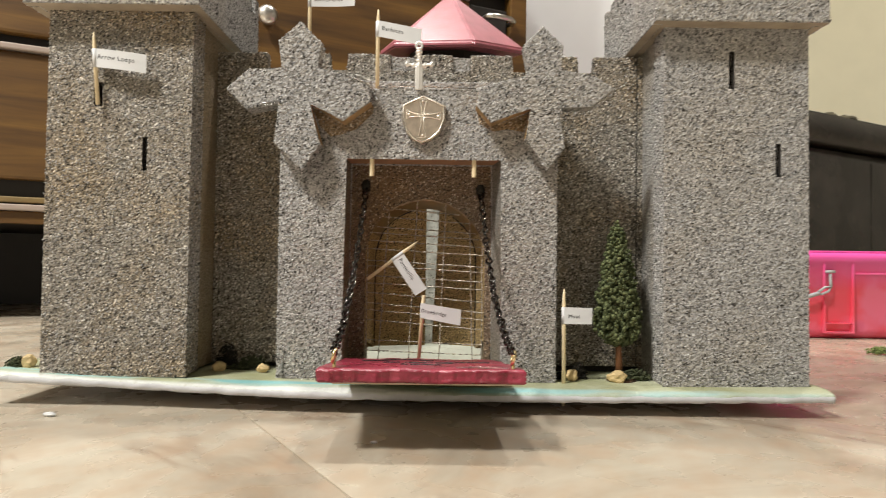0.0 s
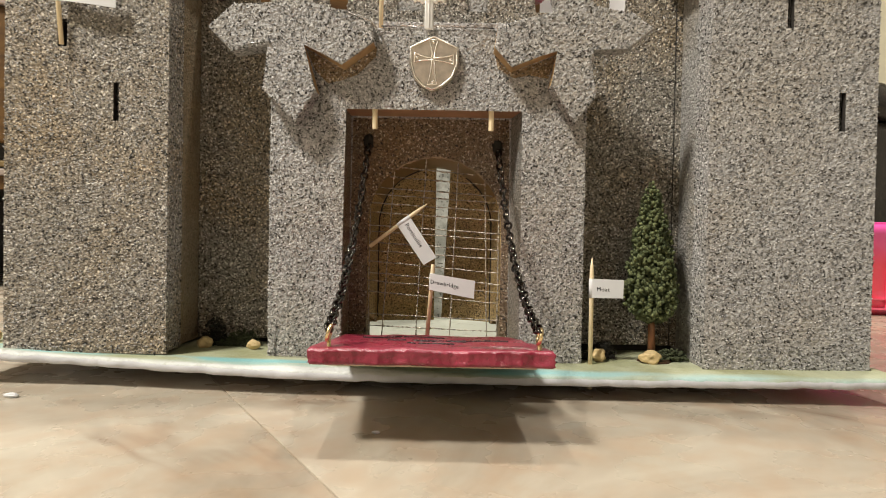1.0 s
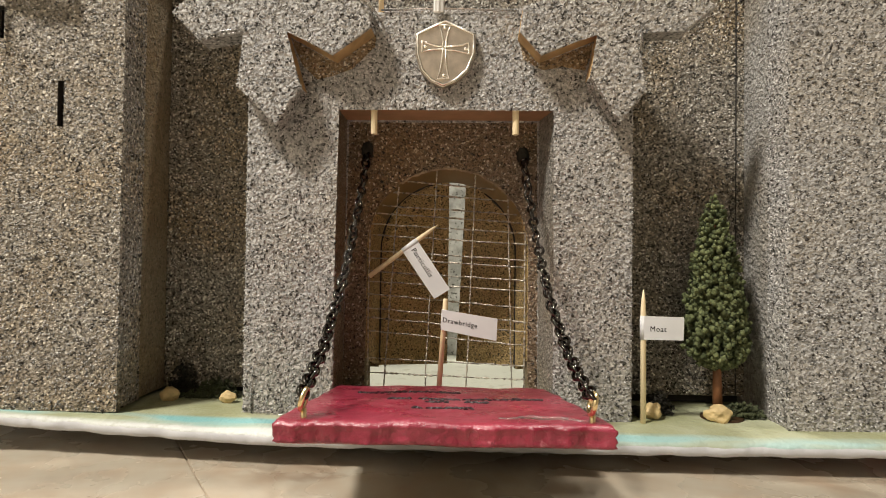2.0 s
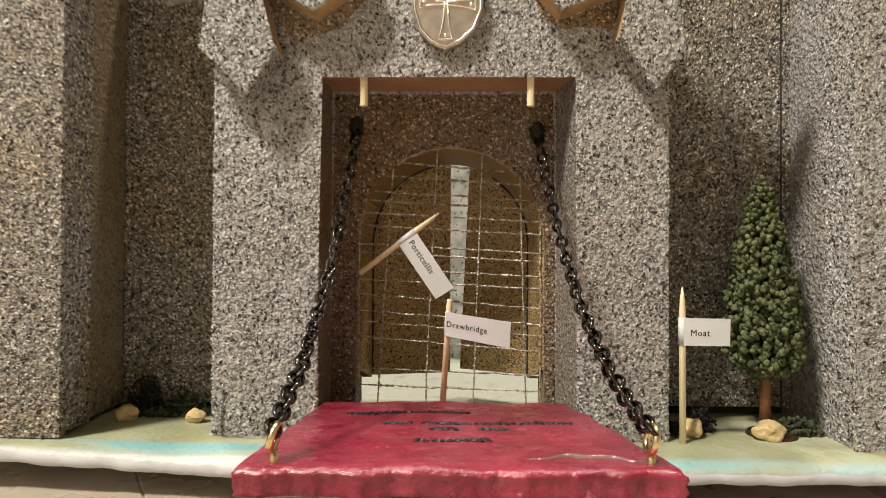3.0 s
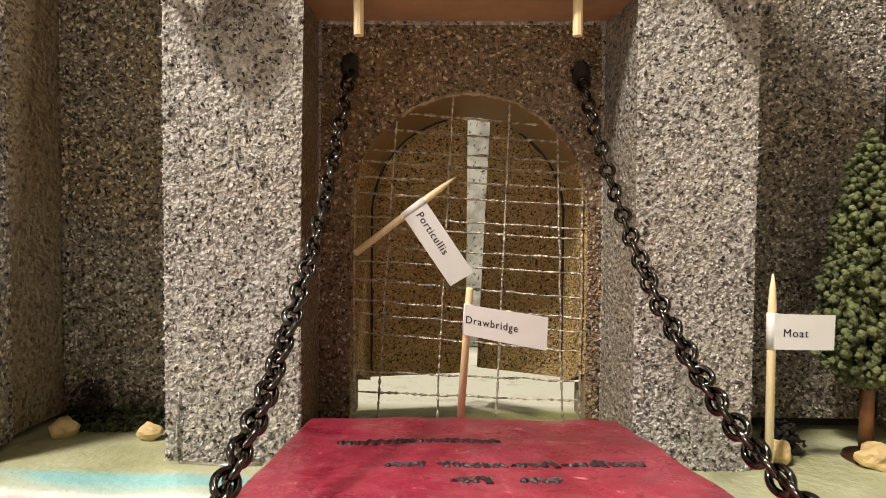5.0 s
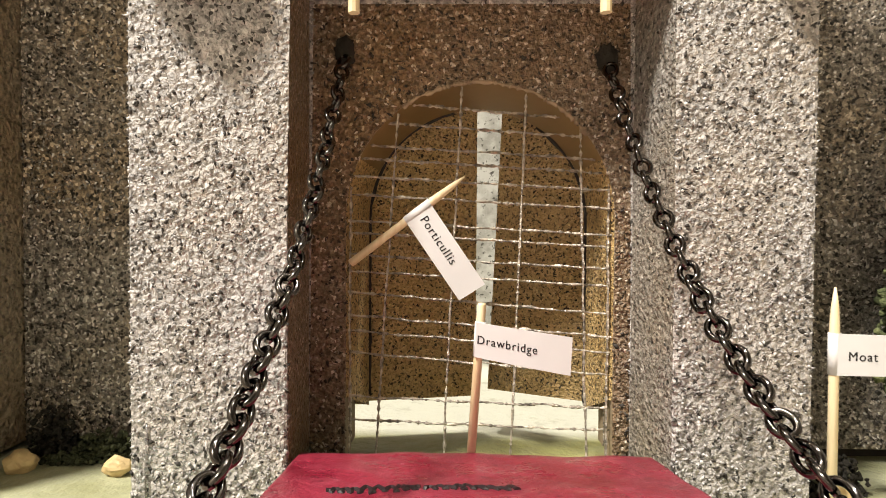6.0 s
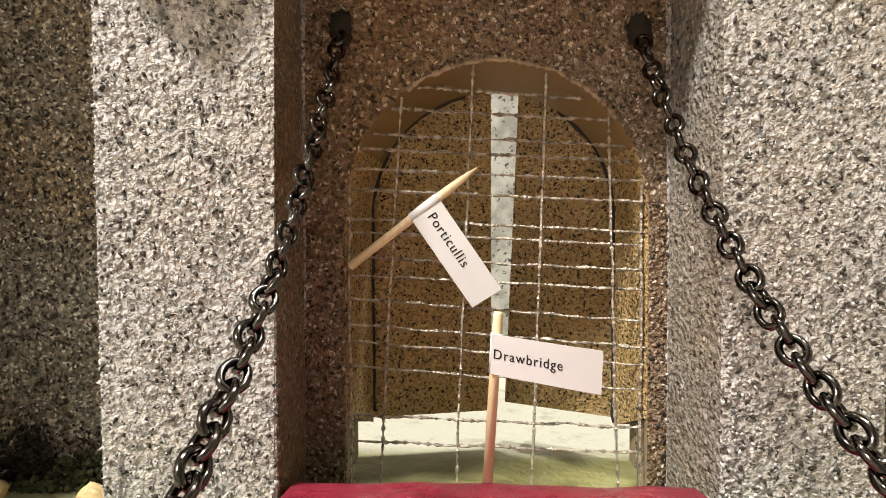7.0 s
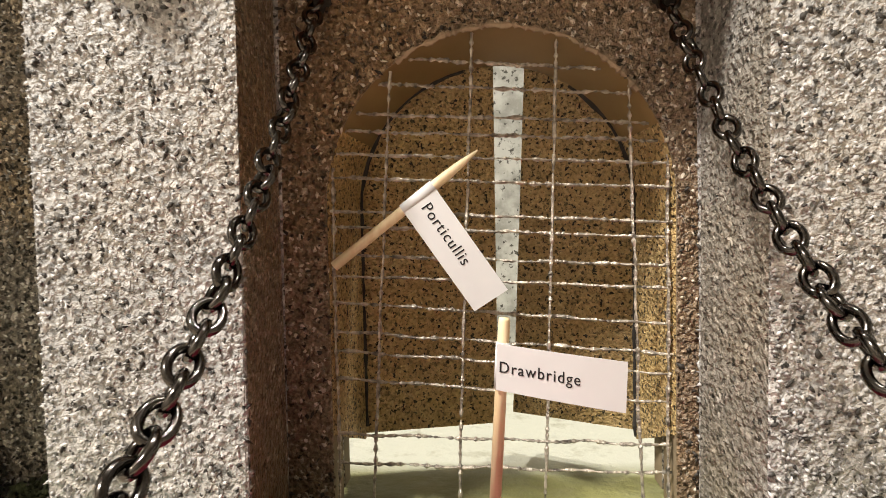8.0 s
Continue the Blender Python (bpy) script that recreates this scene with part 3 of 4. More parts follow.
part("board_joint", box(0.1434, 0.1438, 0.3790, 0.3796, 0.0180, 0.2080), DARKGAP, castle, "dark joint between wall and tower boards")
bm = bmesh.new()
inner = []
for r, y in ((ARCR + 0.0002, 0.3700), (ARCR - 0.0012, 0.3740), (0.0318, 0.3860), (0.0318, 0.3868), (ARCR + 0.0006, 0.3868)):
    foot = 0.0336 - 0.0068 * min(1.0, (y - 0.3700) / 0.0160)
    line = [(ARCX + r, foot)] + arch(28, r) + [(ARCX - r, foot)]
    inner.append([bm.verts.new((x, y, z)) for x, z in line])
for a, b in zip(inner, inner[1:]):
    for k in range(len(a) - 1):
        f = bm.faces.new((a[k], a[k + 1], b[k + 1], b[k]))
        f.material_index = 1 if f.calc_center_median().z < ARCZ + 0.016 else 0
part("arch_lining", bm, [LINING, DOORCOAT], castle, "smooth brown lining of the arch", True)

# the torn pale edge of the board along the crown of the arch
bm = bmesh.new()
tube(bm, [(ARCX + (ARCR - 0.0002 + 0.0005 * noise.noise(Vector((a * 9, 3, 1)))) * math.cos(a), 0.3694 + 0.0004 * noise.noise(Vector((a * 14, 7, 2))), ARCZ + (ARCR - 0.0002 + 0.0005 * noise.noise(Vector((a * 9, 3, 1)))) * math.sin(a)) for a in [radians(38 + 0.9 * k) for k in range(98)]], 0.00050, 6, False, 1.5)
part("arch_rim", bm, simple("torn_board_edge", (0.30, 0.225, 0.15), 0.8, vary=0.3, scale=300), castle, "torn pale edge round the arch")

# a dark line paints in the shaded gap between the lining and the gate leaves
bm = bmesh.new()
round_line = arch(28, 0.0316)
for line in ([(ARCX + 0.0316, 0.0272 + 0.0027 * k) for k in range(20)] + round_line[:10], round_line[16:] + [(ARCX - 0.0316, 0.0812 - 0.0027 * k) for k in range(20)]):
    tube(bm, [(x, 0.3867, z) for x, z in line], 0.00045, 6, False, 1.2)
part("gap_shade_line", bm, DARKGAP, castle, "dark line for the shaded gap round the gate leaves")

# cross-shaped ornaments, cut from board and glued on the gatehouse
LEFT_CROSS = [(-0.0558, 0.2122), (-0.0440, 0.1998), (-0.0468, 0.1859), (-0.0300, 0.1822), (-0.0175, 0.1775), (-0.0165, 0.1680), (-0.0317, 0.1569), (-0.0511, 0.1676), (-0.0439, 0.1442), (-0.0538, 0.1292), (-0.0697, 0.1448), (-0.0666, 0.1665), (-0.0846, 0.1624), (-0.0964, 0.1742), (-0.0842, 0.1853), (-0.0649, 0.1856), (-0.0680, 0.2013)]
RIGHT_CROSS = [(0.0780, 0.2116), (0.0674, 0.2007), (0.0717, 0.1834), (0.0608, 0.1817), (0.0430, 0.1765), (0.0416, 0.1664), (0.0501, 0.1571), (0.0724, 0.1662), (0.0689, 0.1489), (0.0808, 0.1312), (0.0907, 0.1438), (0.0865, 0.1664), (0.1052, 0.1666), (0.1179, 0.1768), (0.1066, 0.1839), (0.0873, 0.1868), (0.0896, 0.2003)]
for shape in (LEFT_CROSS, RIGHT_CROSS):
    gritty(part("cross_ornament", slab(shape, 0.3365, 0.3468, 0.0007, lambda x, z: 1 if 0.155 < z < 0.172 and -0.055 < x < 0.073 else 0), [STONE, OCHRE], castle, "pointed cross cut from stone-sprayed board"))


# below the crosses the spray has missed the wall; shade is mixed into the brown
BARE = stone_coat("thin_ochre_spray_coat", (0.09, 0.062, 0.034), (0.26, 0.185, 0.105), (0.36, 0.27, 0.165), (0.72, 0.66, 0.56), (0.95, 0.84, 0.66), 1150.0, 0.08, 0.33, 0.4, 0.7)
for line in ([(-0.0515, 0.1680), (-0.0460, 0.1560), (-0.0400, 0.1505), (-0.0335, 0.1520), (-0.0255, 0.1550), (-0.0165, 0.1640), (-0.0160, 0.1690), (-0.0317, 0.1640)], [(0.0420, 0.1680), (0.0440, 0.1590), (0.0520, 0.1545), (0.0600, 0.1560), (0.0690, 0.1545), (0.0730, 0.1660), (0.0501, 0.1640)]):
    part("bare_patch", slab(line, 0.3467, 0.3472, 0.0), BARE, castle, "thinly sprayed brown patch with shade in its colour")


def tower(name, x0, x1, z0, ztop, slits, coat):
    """A square tower: a front board with slits cut through, a body, and an overhanging crenellated cap."""
    t = part(name, box(x0 + 0.0022, x1 - 0.0022, 0.3552, 0.425, z0, ztop, 0.0005), [SIDE if coat is BROWNSTONE else GREYSIDE], castle, "square corner tower, plainly painted sides")
    for label, inset, ya, yb in (("front_board", 0.0, 0.3370, 0.3402), ("core_board", 0.0007, 0.3413, 0.3550)):
        bm = bmesh.new()
        xs = sorted({x0 + inset, x1 - inset, *[s[0] - s[3] / 2 for s in slits], *[s[0] + s[3] / 2 for s in slits]})
        zs = sorted({z0 - 0.001 + inset, ztop, *[s[1] for s in slits], *[s[2] for s in slits]})
        solid = {}
        for i in range(len(xs) - 1):
            for j in range(len(zs) - 1):
                cx, cz = (xs[i] + xs[i + 1]) / 2, (zs[j] + zs[j + 1]) / 2
                if not any(abs(cx - s[0]) < s[3] / 2 and s[1] < cz < s[2] for s in slits):
                    solid[i, j] = True
        vert = {}

        def v(i, j, y):
            if (i, j, y) not in vert:
                vert[i, j, y] = bm.verts.new((xs[i], y, zs[j]))
            return vert[i, j, y]

        for i, j in solid:
            bm.faces.new((v(i, j, ya), v(i + 1, j, ya), v(i + 1, j + 1, ya), v(i, j + 1, ya)))
            bm.faces.new((v(i, j + 1, yb), v(i + 1, j + 1, yb), v(i + 1, j, yb), v(i, j, yb)))
            for (di, dj), (p, q) in (((-1, 0), ((i, j), (i, j + 1))), ((1, 0), ((i + 1, j), (i + 1, j + 1))), ((0, -1), ((i, j), (i + 1, j))), ((0, 1), ((i, j + 1), (i + 1, j + 1)))):
                if (i + di, j + dj) not in solid:
                    # slit walls are near-black: the shade inside is put into their colour
                    inside = 0 <= i + di < len(xs) - 1 and 0 <= j + dj < len(zs) - 1
                    bm.faces.new((v(*p, ya), v(*q, ya), v(*q, yb), v(*p, yb))).material_index = 1 if inside else 0
        gritty(part(label, bm, [coat, SHADEBLACK], t), 0.9 if coat is STONE else 0.75)
    return t


tower("left_tower", -0.1943, -0.1150, 0.0168, 0.2170, [(-0.1665, 0.1636, 0.1768, 0.0046), (-0.1403, 0.1283, 0.1467, 0.0026)], BROWNSTONE)
tower("right_tower", 0.1452, 0.2250, 0.0125, 0.2125, [(0.1826, 0.1778, 0.1985, 0.0030), (0.2083, 0.1292, 0.1476, 0.0030)], STONE)


def cap(name, x0, x1, z0, inner_gaps):
    y0, y1, th, low, high = 0.3270, 0.4320, 0.006, z0 + 0.034, z0 + 0.046
    c = part(name, box(x0 + th, x1 - th, y0 + th, y1 - th, z0 + 0.0002, z0 + 0.006), PALE, castle, "pale foam tower cap floor")
    w = x1 - x0
    gaps = [(x0 + w * k, x0 + w * (k + 0.17)) for k in (0.2, 0.6)]
    for ya, yb in ((y0, y0 + th), (y1 - th, y1)):
        gritty(part("battlement", slab([(x0, z0), (x1, z0)] + crenels(x0, x1, gaps, low, high), ya, yb, 0.0006, lambda x, z: 1 if z < z0 + 1e-4 else 0), [STONE, PALE], c))
    for xa in (x0, x1 - th):
        d = y1 - y0
        g = [(y0 + d * k, y0 + d * (k + 0.15)) for k in (0.2, 0.55, 0.85)]
        bm = slab([(y0 + th, z0), (y1 - th, z0)] + crenels(y0 + th, y1 - th, [(a, min(b, y1 - th - 0.001)) for a, b in g], low, high), 0, th, 0.0006, lambda x, z: 1 if z < z0 + 1e-4 else 0)
        for vv in bm.verts:
            vv.co = (xa + vv.co.y, vv.co.x, vv.co.z)
        gritty(part("battlement", bm, [STONE, PALE], c))
    return c


cap("left_tower_cap", -0.2030, -0.1085, 0.2165, None)
cap("right_tower_cap", 0.1372, 0.2310, 0.2115, None)

# plain side and back walls that close the courtyard
for name, dims in (("side_wall", (-0.1780, -0.1540, 0.4250, 0.6300)), ("side_wall", (0.1840, 0.2080, 0.4250, 0.6300)), ("back_wall", (-0.1780, 0.2080, 0.6302, 0.6500))):
    part(name, box(*dims, 0.0135, 0.2000, 0.0006), STONE, castle)

# keep with a six-sided red roof
KX, KY, KR = 0.0290, 0.5600, 0.0690
ring = [(math.cos(radians(-14 + 60 * k)), math.sin(radians(-14 + 60 * k))) for k in range(6)]


def hexagon(r, z0, z1):
    bm = bmesh.new()
    lo = [bm.verts.new((KX + r * a, KY + r * b, z0)) for a, b in ring]
    hi = [bm.verts.new((KX + r * a, KY + r * b, z1)) for a, b in ring]
    for k in range(6):
        bm.faces.new((lo[k], lo[(k + 1) % 6], hi[(k + 1) % 6], hi[k]))
    bm.faces.new(hi)
    bm.faces.new(lo[::-1])
    return bm


keep = part("keep", hexagon(0.78 * KR, 0.0136, 0.1900), WHITEWASH, castle, "six-sided keep, whitewashed and speckled")
part("upper_storey", hexagon(0.775 * KR, 0.1902, 0.2500), GREYSIDE, keep, "smooth grey upper storey")
# a black core in place of the shaded space below the eaves
part("roof_shade_core", hexagon(0.62 * KR, 0.2502, 0.2700), SHADEBLACK, keep, "black core standing for the shade under the roof")
bm = bmesh.new()
LEAN = 0.222
lo = [bm.verts.new((KX + KR * a, KY + KR * b, 0.2716 + LEAN * KR * b)) for a, b in ring]
mid = [bm.verts.new((KX + KR * a, KY + KR * b, 0.2762 + LEAN * KR * b)) for a, b in ring]
tip = bm.verts.new((KX, KY, 0.3300))
for k in range(6):
    bm.faces.new((lo[k], lo[(k + 1) % 6], mid[(k + 1) % 6], mid[k]))
    bm.faces.new((mid[k], mid[(k + 1) % 6], tip))
bm.faces.new(lo[::-1])
bmesh.ops.bevel(bm, geom=list(bm.edges), offset=0.0015, segments=3, affect="EDGES")
part("keep_roof", bm, ROOFRED, keep, "dusty red six-sided pointed roof")

# gate leaves that stand ajar behind the arch
for a, b, zt in (((-0.0255, 0.3876), (0.0136, 0.3966), 0.128), ((0.0545, 0.3872), (0.0178, 0.4050), 0.128)):
    bm = box(0, 1, 0, 1, 0.0272, zt)
    A, B = Vector((*a, 0)), Vector((*b, 0))
    d = B - A
    nrm = Vector((-d.y, d.x, 0)).normalized() * (0.0100 if d.x > 0 else -0.0100)
    for v in bm.verts:
        v.co = A + d * v.co.x + nrm * v.co.y + Vector((0.0045 * (v.co.z - 0.0262) / 0.1 if d.x < 0 else 0, 0, v.co.z))
    part("gate_leaf", bm, DOORCOAT, castle, "olive-brown speckled gate leaf standing ajar")

# portcullis of wire netting in the arch
net = part("portcullis", box(-0.0219, 0.0489, 0.3716, 0.3724, 0.0125, 0.0135), WIRE, castle, "rusty galvanised wire netting")
rng = random.Random(4)
for k, z in enumerate((0.1107, 0.1056, 0.0996, 0.0960, 0.0913, 0.0864, 0.0793, 0.0761, 0.0702, 0.0656, 0.0590, 0.0528, 0.0486, 0.0426, 0.0324, 0.0262)):
    h = ARCR - 0.0003 if z < ARCZ else math.sqrt(max(0, ARCR**2 - (z - ARCZ) ** 2)) - 0.0003
    tilt = -0.0012 if z < 0.06 else -0.0002
    pts = []
    for i in range(141):
        u = -1 + 2 * i / 140
        sag = 0.0016 * u if z > 0.04 else 0.0004
        pts.append((ARCX + h * u, 0.3720 + 0.0005 * math.sin(6.3 * u * 2 + k), z - sag + tilt * u + 0.0003 * noise.noise(Vector((u * 7, k * 3.7, 0)))))
    bm = bmesh.new()
    tube(bm, pts, 0.00034, 5, False, 1.25)
    part("wire", bm, WIRE, net)
for xt, xb, zb in ((-0.0085, -0.0144, 0.0140), (0.0085, 0.0041, 0.0140), (0.0258, 0.0224, 0.0140), (0.0402, 0.0428, 0.0140), (-0.0212, -0.0214, 0.0140), (0.0480, 0.0481, 0.0140)):
    zt = ARCZ + math.sqrt(max(0.0, ARCR**2 - (xt - ARCX) ** 2)) - 0.0005
    pts = [(xt + (xb - xt) * s + 0.0003 * noise.noise(Vector((s * 9, xt * 900, 0))), 0.3715 + 0.0003 * math.sin(11 * s), zt + (zb - zt) * s) for s in [i / 150 for i in range(151)]]
    bm = bmesh.new()
    tube(bm, pts, 0.00034, 5, False, 1.25)
    part("wire", bm, WIRE, net)

# pegs in the lintel
for x in (-0.0169, 0.0414):
    bm = bmesh.new()
    rod(bm, (x, 0.3500, 0.1420), (x + 0.0001, 0.3500, 0.1288), 0.00135, 0.00135, 10)
    part("wooden_peg", bm, PICKWOOD, castle, "short piece of toothpick in the lintel")

# dried clear glue
GLUE = Mat("clear_dried_glue", 0.18)
GLUE.set(Base_Color=(0.80, 0.78, 0.75), Transmission_Weight=0.9)
for pts, r in ((((-0.0850, 0.3362, 0.1625), (-0.0760, 0.3360, 0.1660), (-0.0680, 0.3363, 0.1672), (-0.0655, 0.3364, 0.1660)), 0.0006), (((0.0880, 0.3362, 0.1662), (0.0885, 0.3360, 0.1620), (0.0900, 0.3466, 0.1560)), 0.0009), (((-0.0300, 0.3364, 0.1822), (-0.0180, 0.3362, 0.1780), (-0.0150, 0.3466, 0.1762)), 0.0005), (((-0.0140, 0.3466, 0.1790), (0.0100, 0.3464, 0.1795), (0.0420, 0.3466, 0.1788)), 0.0004), (((-0.0645, 0.3467, 0.0140), (-0.0646, 0.3467, 0.0230), (-0.0644, 0.3468, 0.0330)), 0.0004), (((-0.0640, 0.3460, 0.0138), (-0.0500, 0.3450, 0.0137), (-0.0420, 0.3460, 0.0137)), 0.0009)):
    bm = bmesh.new()
    tube(bm, pts, r, 7)
    part("glue_bead", bm, GLUE.m, castle, "clear dried glue", True)

# shield
sh = [(0.0003, 0.1685), (0.0122, 0.1742), (0.0246, 0.1685), (0.0246, 0.1600), (0.0218, 0.1530), (0.0170, 0.1487), (0.0116, 0.1464), (0.0066, 0.1487), (0.0026, 0.1530), (0.0003, 0.1600)]
bm = slab(sh[::-1], 0.3440, 0.3470, 0.0008)
shield = part("shield", bm, PEWTER, castle, "champagne metal shield charm with a cross")
c = (0.0120, 0.1624)
for tip, across in (((0.0030, 0.1631), (0, 1)), ((0.0219, 0.1623), (0, 1)), ((0.0122, 0.1718), (1, 0)), ((0.0117, 0.1500), (1, 0))):
    sides = []
    for way in (-1, 1):
        sides.append([(c[0] + (tip[0] - c[0]) * t + way * across[0] * half, 0.3438, c[1] + (tip[1] - c[1]) * t + way * across[1] * half) for t, half in ((0.0, 0.0005), (0.4, 0.0008), (0.75, 0.0014), (1.0, 0.0024))])
    bm = bmesh.new()
    tube(bm, sides[0] + sides[1][::-1], 0.00042, 6, True)
    part("cross_arm", bm, PEWTERLIT, shield, smooth=True)
for p in ((0.0042, 0.1630), (0.0206, 0.1622), (0.0119, 0.1512), (0.0122, 0.1706)):
    bm = bmesh.new()
    blob(bm, (p[0], 0.3438, p[1]), 0.0008, (1, 0.7, 1), 0, 2)
    part("stud", bm, PEWTERLIT, shield, smooth=True)
bm = bmesh.new()
tube(bm, [(x * 0.93 + 0.0009, 0.3438, (z - c[1]) * 0.93 + c[1]) for x, z in sh], 0.0006, 6, True)
part("rim", bm, PEWTERLIT, shield, smooth=True)

# sword on the parapet
bm = bmesh.new()
add_box(bm, 0.0073, 0.0117, 0.3444, 0.3460, 0.1772, 0.1908, 0.0006)
add_box(bm, 0.0090, 0.0100, 0.3440, 0.3446, 0.1774, 0.1905, 0.0003)
sword = part("sword", bm, SILVER, castle, "small polished silver sword charm standing upright")
bm = bmesh.new()
tube(bm, [(0.0030, 0.3452, 0.1920), (0.0060, 0.3452, 0.1914), (0.0095, 0.3450, 0.1912), (0.0130, 0.3452, 0.1914), (0.0160, 0.3452, 0.1920)], 0.0008, 8)
for x in (0.0026, 0.0062, 0.0095, 0.0128, 0.0164):
    blob(bm, (x, 0.3451, 0.1920 if x in (0.0026, 0.0164) else 0.1913), 0.0013 if x != 0.0095 else 0.0019, (0.9, 0.8, 1.25), 0.2, 2, 2.0, x * 900)
part("crossguard", bm, SILVER, sword)
bm = bmesh.new()
rod(bm, (0.0095, 0.3452, 0.1912), (0.0093, 0.3452, 0.2000), 0.0010, 0.0013, 8)
for z, r in ((0.1938, 0.0016), (0.1955, 0.0012), (0.1970, 0.0017), (0.1988, 0.0021), (0.2003, 0.0018)):
    blob(bm, (0.0093, 0.3452, z), r, (1, 1, 0.6), 0, 2)
tube(bm, [(0.0093 + 0.0017 * math.cos(a), 0.3452, 0.2026 + 0.0019 * math.sin(a)) for a in [k * math.tau / 16 for k in range(16)]], 0.0007, 8, True)
part("hilt", bm, SILVER, sword, "hilt ending in a small ring", True)

# ---------------------------------------------------------------- drawbridge and its chains
bridge = thing("drawbridge", "crimson painted wooden drawbridge with black handwriting, held by chains", "drawbridge", at=(0.0145, 0.30, 0.02))
F, R = (0.2525, 0.0362, -0.0272, 0.0588), (0.3545, 0.0248, -0.0303, 0.0545)
bm = bmesh.new()
N, Mr = 150, 40
grid = {}
for i in range(N + 1):
    for j in range(Mr + 1):
        s, u = j / Mr, i / N
        xl, xr = F[2] + (R[2] - F[2]) * s, F[3] + (R[3] - F[3]) * s
        x, y = xl + (xr - xl) * u, F[0] + (R[0] - F[0]) * s
        edge = 0.0009 if j in (0, Mr) or i in (0, N) else 0.0
        wob = 0.0007 * noise.noise(Vector((x * 70, y * 70, 2)))
        rag = 0.0012 * noise.noise(Vector((x * 160, y * 90, 9))) + 0.0003 * noise.noise(Vector((x * 480, 5, 9))) if j == 0 else 0
        z = F[1] + (R[1] - F[1]) * s
        grid[i, j, 1] = bm.verts.new((x, y + rag, z + wob - edge))
        grid[i, j, 0] = bm.verts.new((x, y + 1.5 * rag, z - 0.0062 + edge + 0.6 * wob))
for i in range(N):
    for j in range(Mr):
        bm.faces.new((grid[i, j, 1], grid[i + 1, j, 1], grid[i + 1, j + 1, 1], grid[i, j + 1, 1]))
        bm.faces.new((grid[i, j + 1, 0], grid[i + 1, j + 1, 0], grid[i + 1, j, 0], grid[i, j, 0]))
# the edges: a lip, a rough hollow under it, and a rounded foot
RIM = ((0.84, 0.0001), (0.62, 0.0006), (0.36, 0.0002), (0.14, 0.0005))
loops = {}
around = [(i, 0) for i in range(N)] + [(N, j) for j in range(Mr)] + [(i, Mr) for i in range(N, 0, -1)] + [(0, j) for j in range(Mr, 0, -1)]
for i, j in around:
    a, b = grid[i, j, 1].co, grid[i, j, 0].co
    inward = Vector((1 if i == 0 else -1 if i == N else 0, 1 if j == 0 else -1 if j == Mr else 0, 0))
    line = [grid[i, j, 1]]
    for k, (h, deep) in enumerate(RIM):
        p = b.lerp(a, h + 0.05 * noise.noise(Vector((a.x * 110, a.y * 110, k))))
        deep *= 0.75 + 0.7 * noise.noise(Vector((a.x * 170, a.y * 170, k * 3.1)))
        line.append(bm.verts.new(p + inward * (deep + 0.0005 * noise.noise(Vector((a.x * 420, a.y * 420, k * 5.3))))))
    loops[i, j] = line + [grid[i, j, 0]]
for p, q in zip(around, around[1:] + around[:1]):
    for a, b, c, d in zip(loops[p], loops[p][1:], loops[q][1:], loops[q]):
        bm.faces.new((a, b, c, d))
part("deck", bm, RED, bridge, smooth=True)
under = box(F[2] + 0.0045, F[3] - 0.0045, 0.2650, 0.3400, 0.0, 0.0016, 0.0003)
for v in under.verts:
    v.co.z += F[1] + (R[1] - F[1]) * (v.co.y - F[0]) / (R[0] - F[0]) - 0.0076
part("under_board", under, simple("bare_pale_board", (0.55, 0.50, 0.36), 0.7, vary=0.15, scale=120), bridge, "bare pale board under the red deck")
part("sill", box(-0.0300, 0.0545, 0.3480, 0.3545, 0.0140, 0.0184), RED, bridge)


def deck_z(y):
    return F[1] + (R[1] - F[1]) * (y - F[0]) / (R[0] - F[0])


# unreadable handwriting as plain strokes
rng = random.Random(21)
LINES = ((0.3222, 0.3250, (-0.0172, 0.0006, 0.0020, 0.0190)), (0.3055, 0.3070, (-0.0046, 0.0036, 0.0066, 0.0196, 0.0216, 0.0300, 0.0318, 0.0480)), (0.2942, 0.2953, (0.0097, 0.0165, 0.0215, 0.0290)), (0.2778, 0.2812, (0.0056, 0.0086, 0.0108, 0.0235)))
for y0, y1, spans in LINES:
    for x0, x1 in zip(spans[::2], spans[1::2]):
        pts, at, turn_by, tall = [], 0.0, rng.uniform(0, 6), 0.0009
        n = max(10, int((x1 - x0) / 0.00022))
        for k in range(n + 1):
            s = k / n
            if k % 9 == 0:
                tall = rng.choice((0.0006, 0.0008, 0.0010, 0.0012, 0.0024))
                pace = rng.uniform(0.55, 0.85)
            turn_by += pace
            at += (tall - at) * 0.25
            x = x0 + (x1 - x0) * s - 0.0006 * math.sin(turn_by + 1.1)
            y = y0 + (y1 - y0) * (x - spans[0]) / (spans[-1] - spans[0]) + at * (math.sin(turn_by) + 0.3)
            pts.append((x, y, deck_z(y) + 0.0007 * noise.noise(Vector((x * 70, y * 70, 2))) - 0.0002))
        bm = bmesh.new()
        tube(bm, pts, 0.00068, 6, False, 0.5)
        part("handwriting", bm, BLACKINK, bridge, "black marker writing")

bm = bmesh.new()
tube(bm, [(x, 0.2622 + 0.0022 * math.sin(190 * x) + 0.0006 * math.sin(700 * x), deck_z(0.2622) - 0.0001) for x in np.linspace(0.0300, 0.0560, 28)], 0.0006, 7)
part("glue_bead", bm, GLUE.m, bridge, "clear dried glue", True)

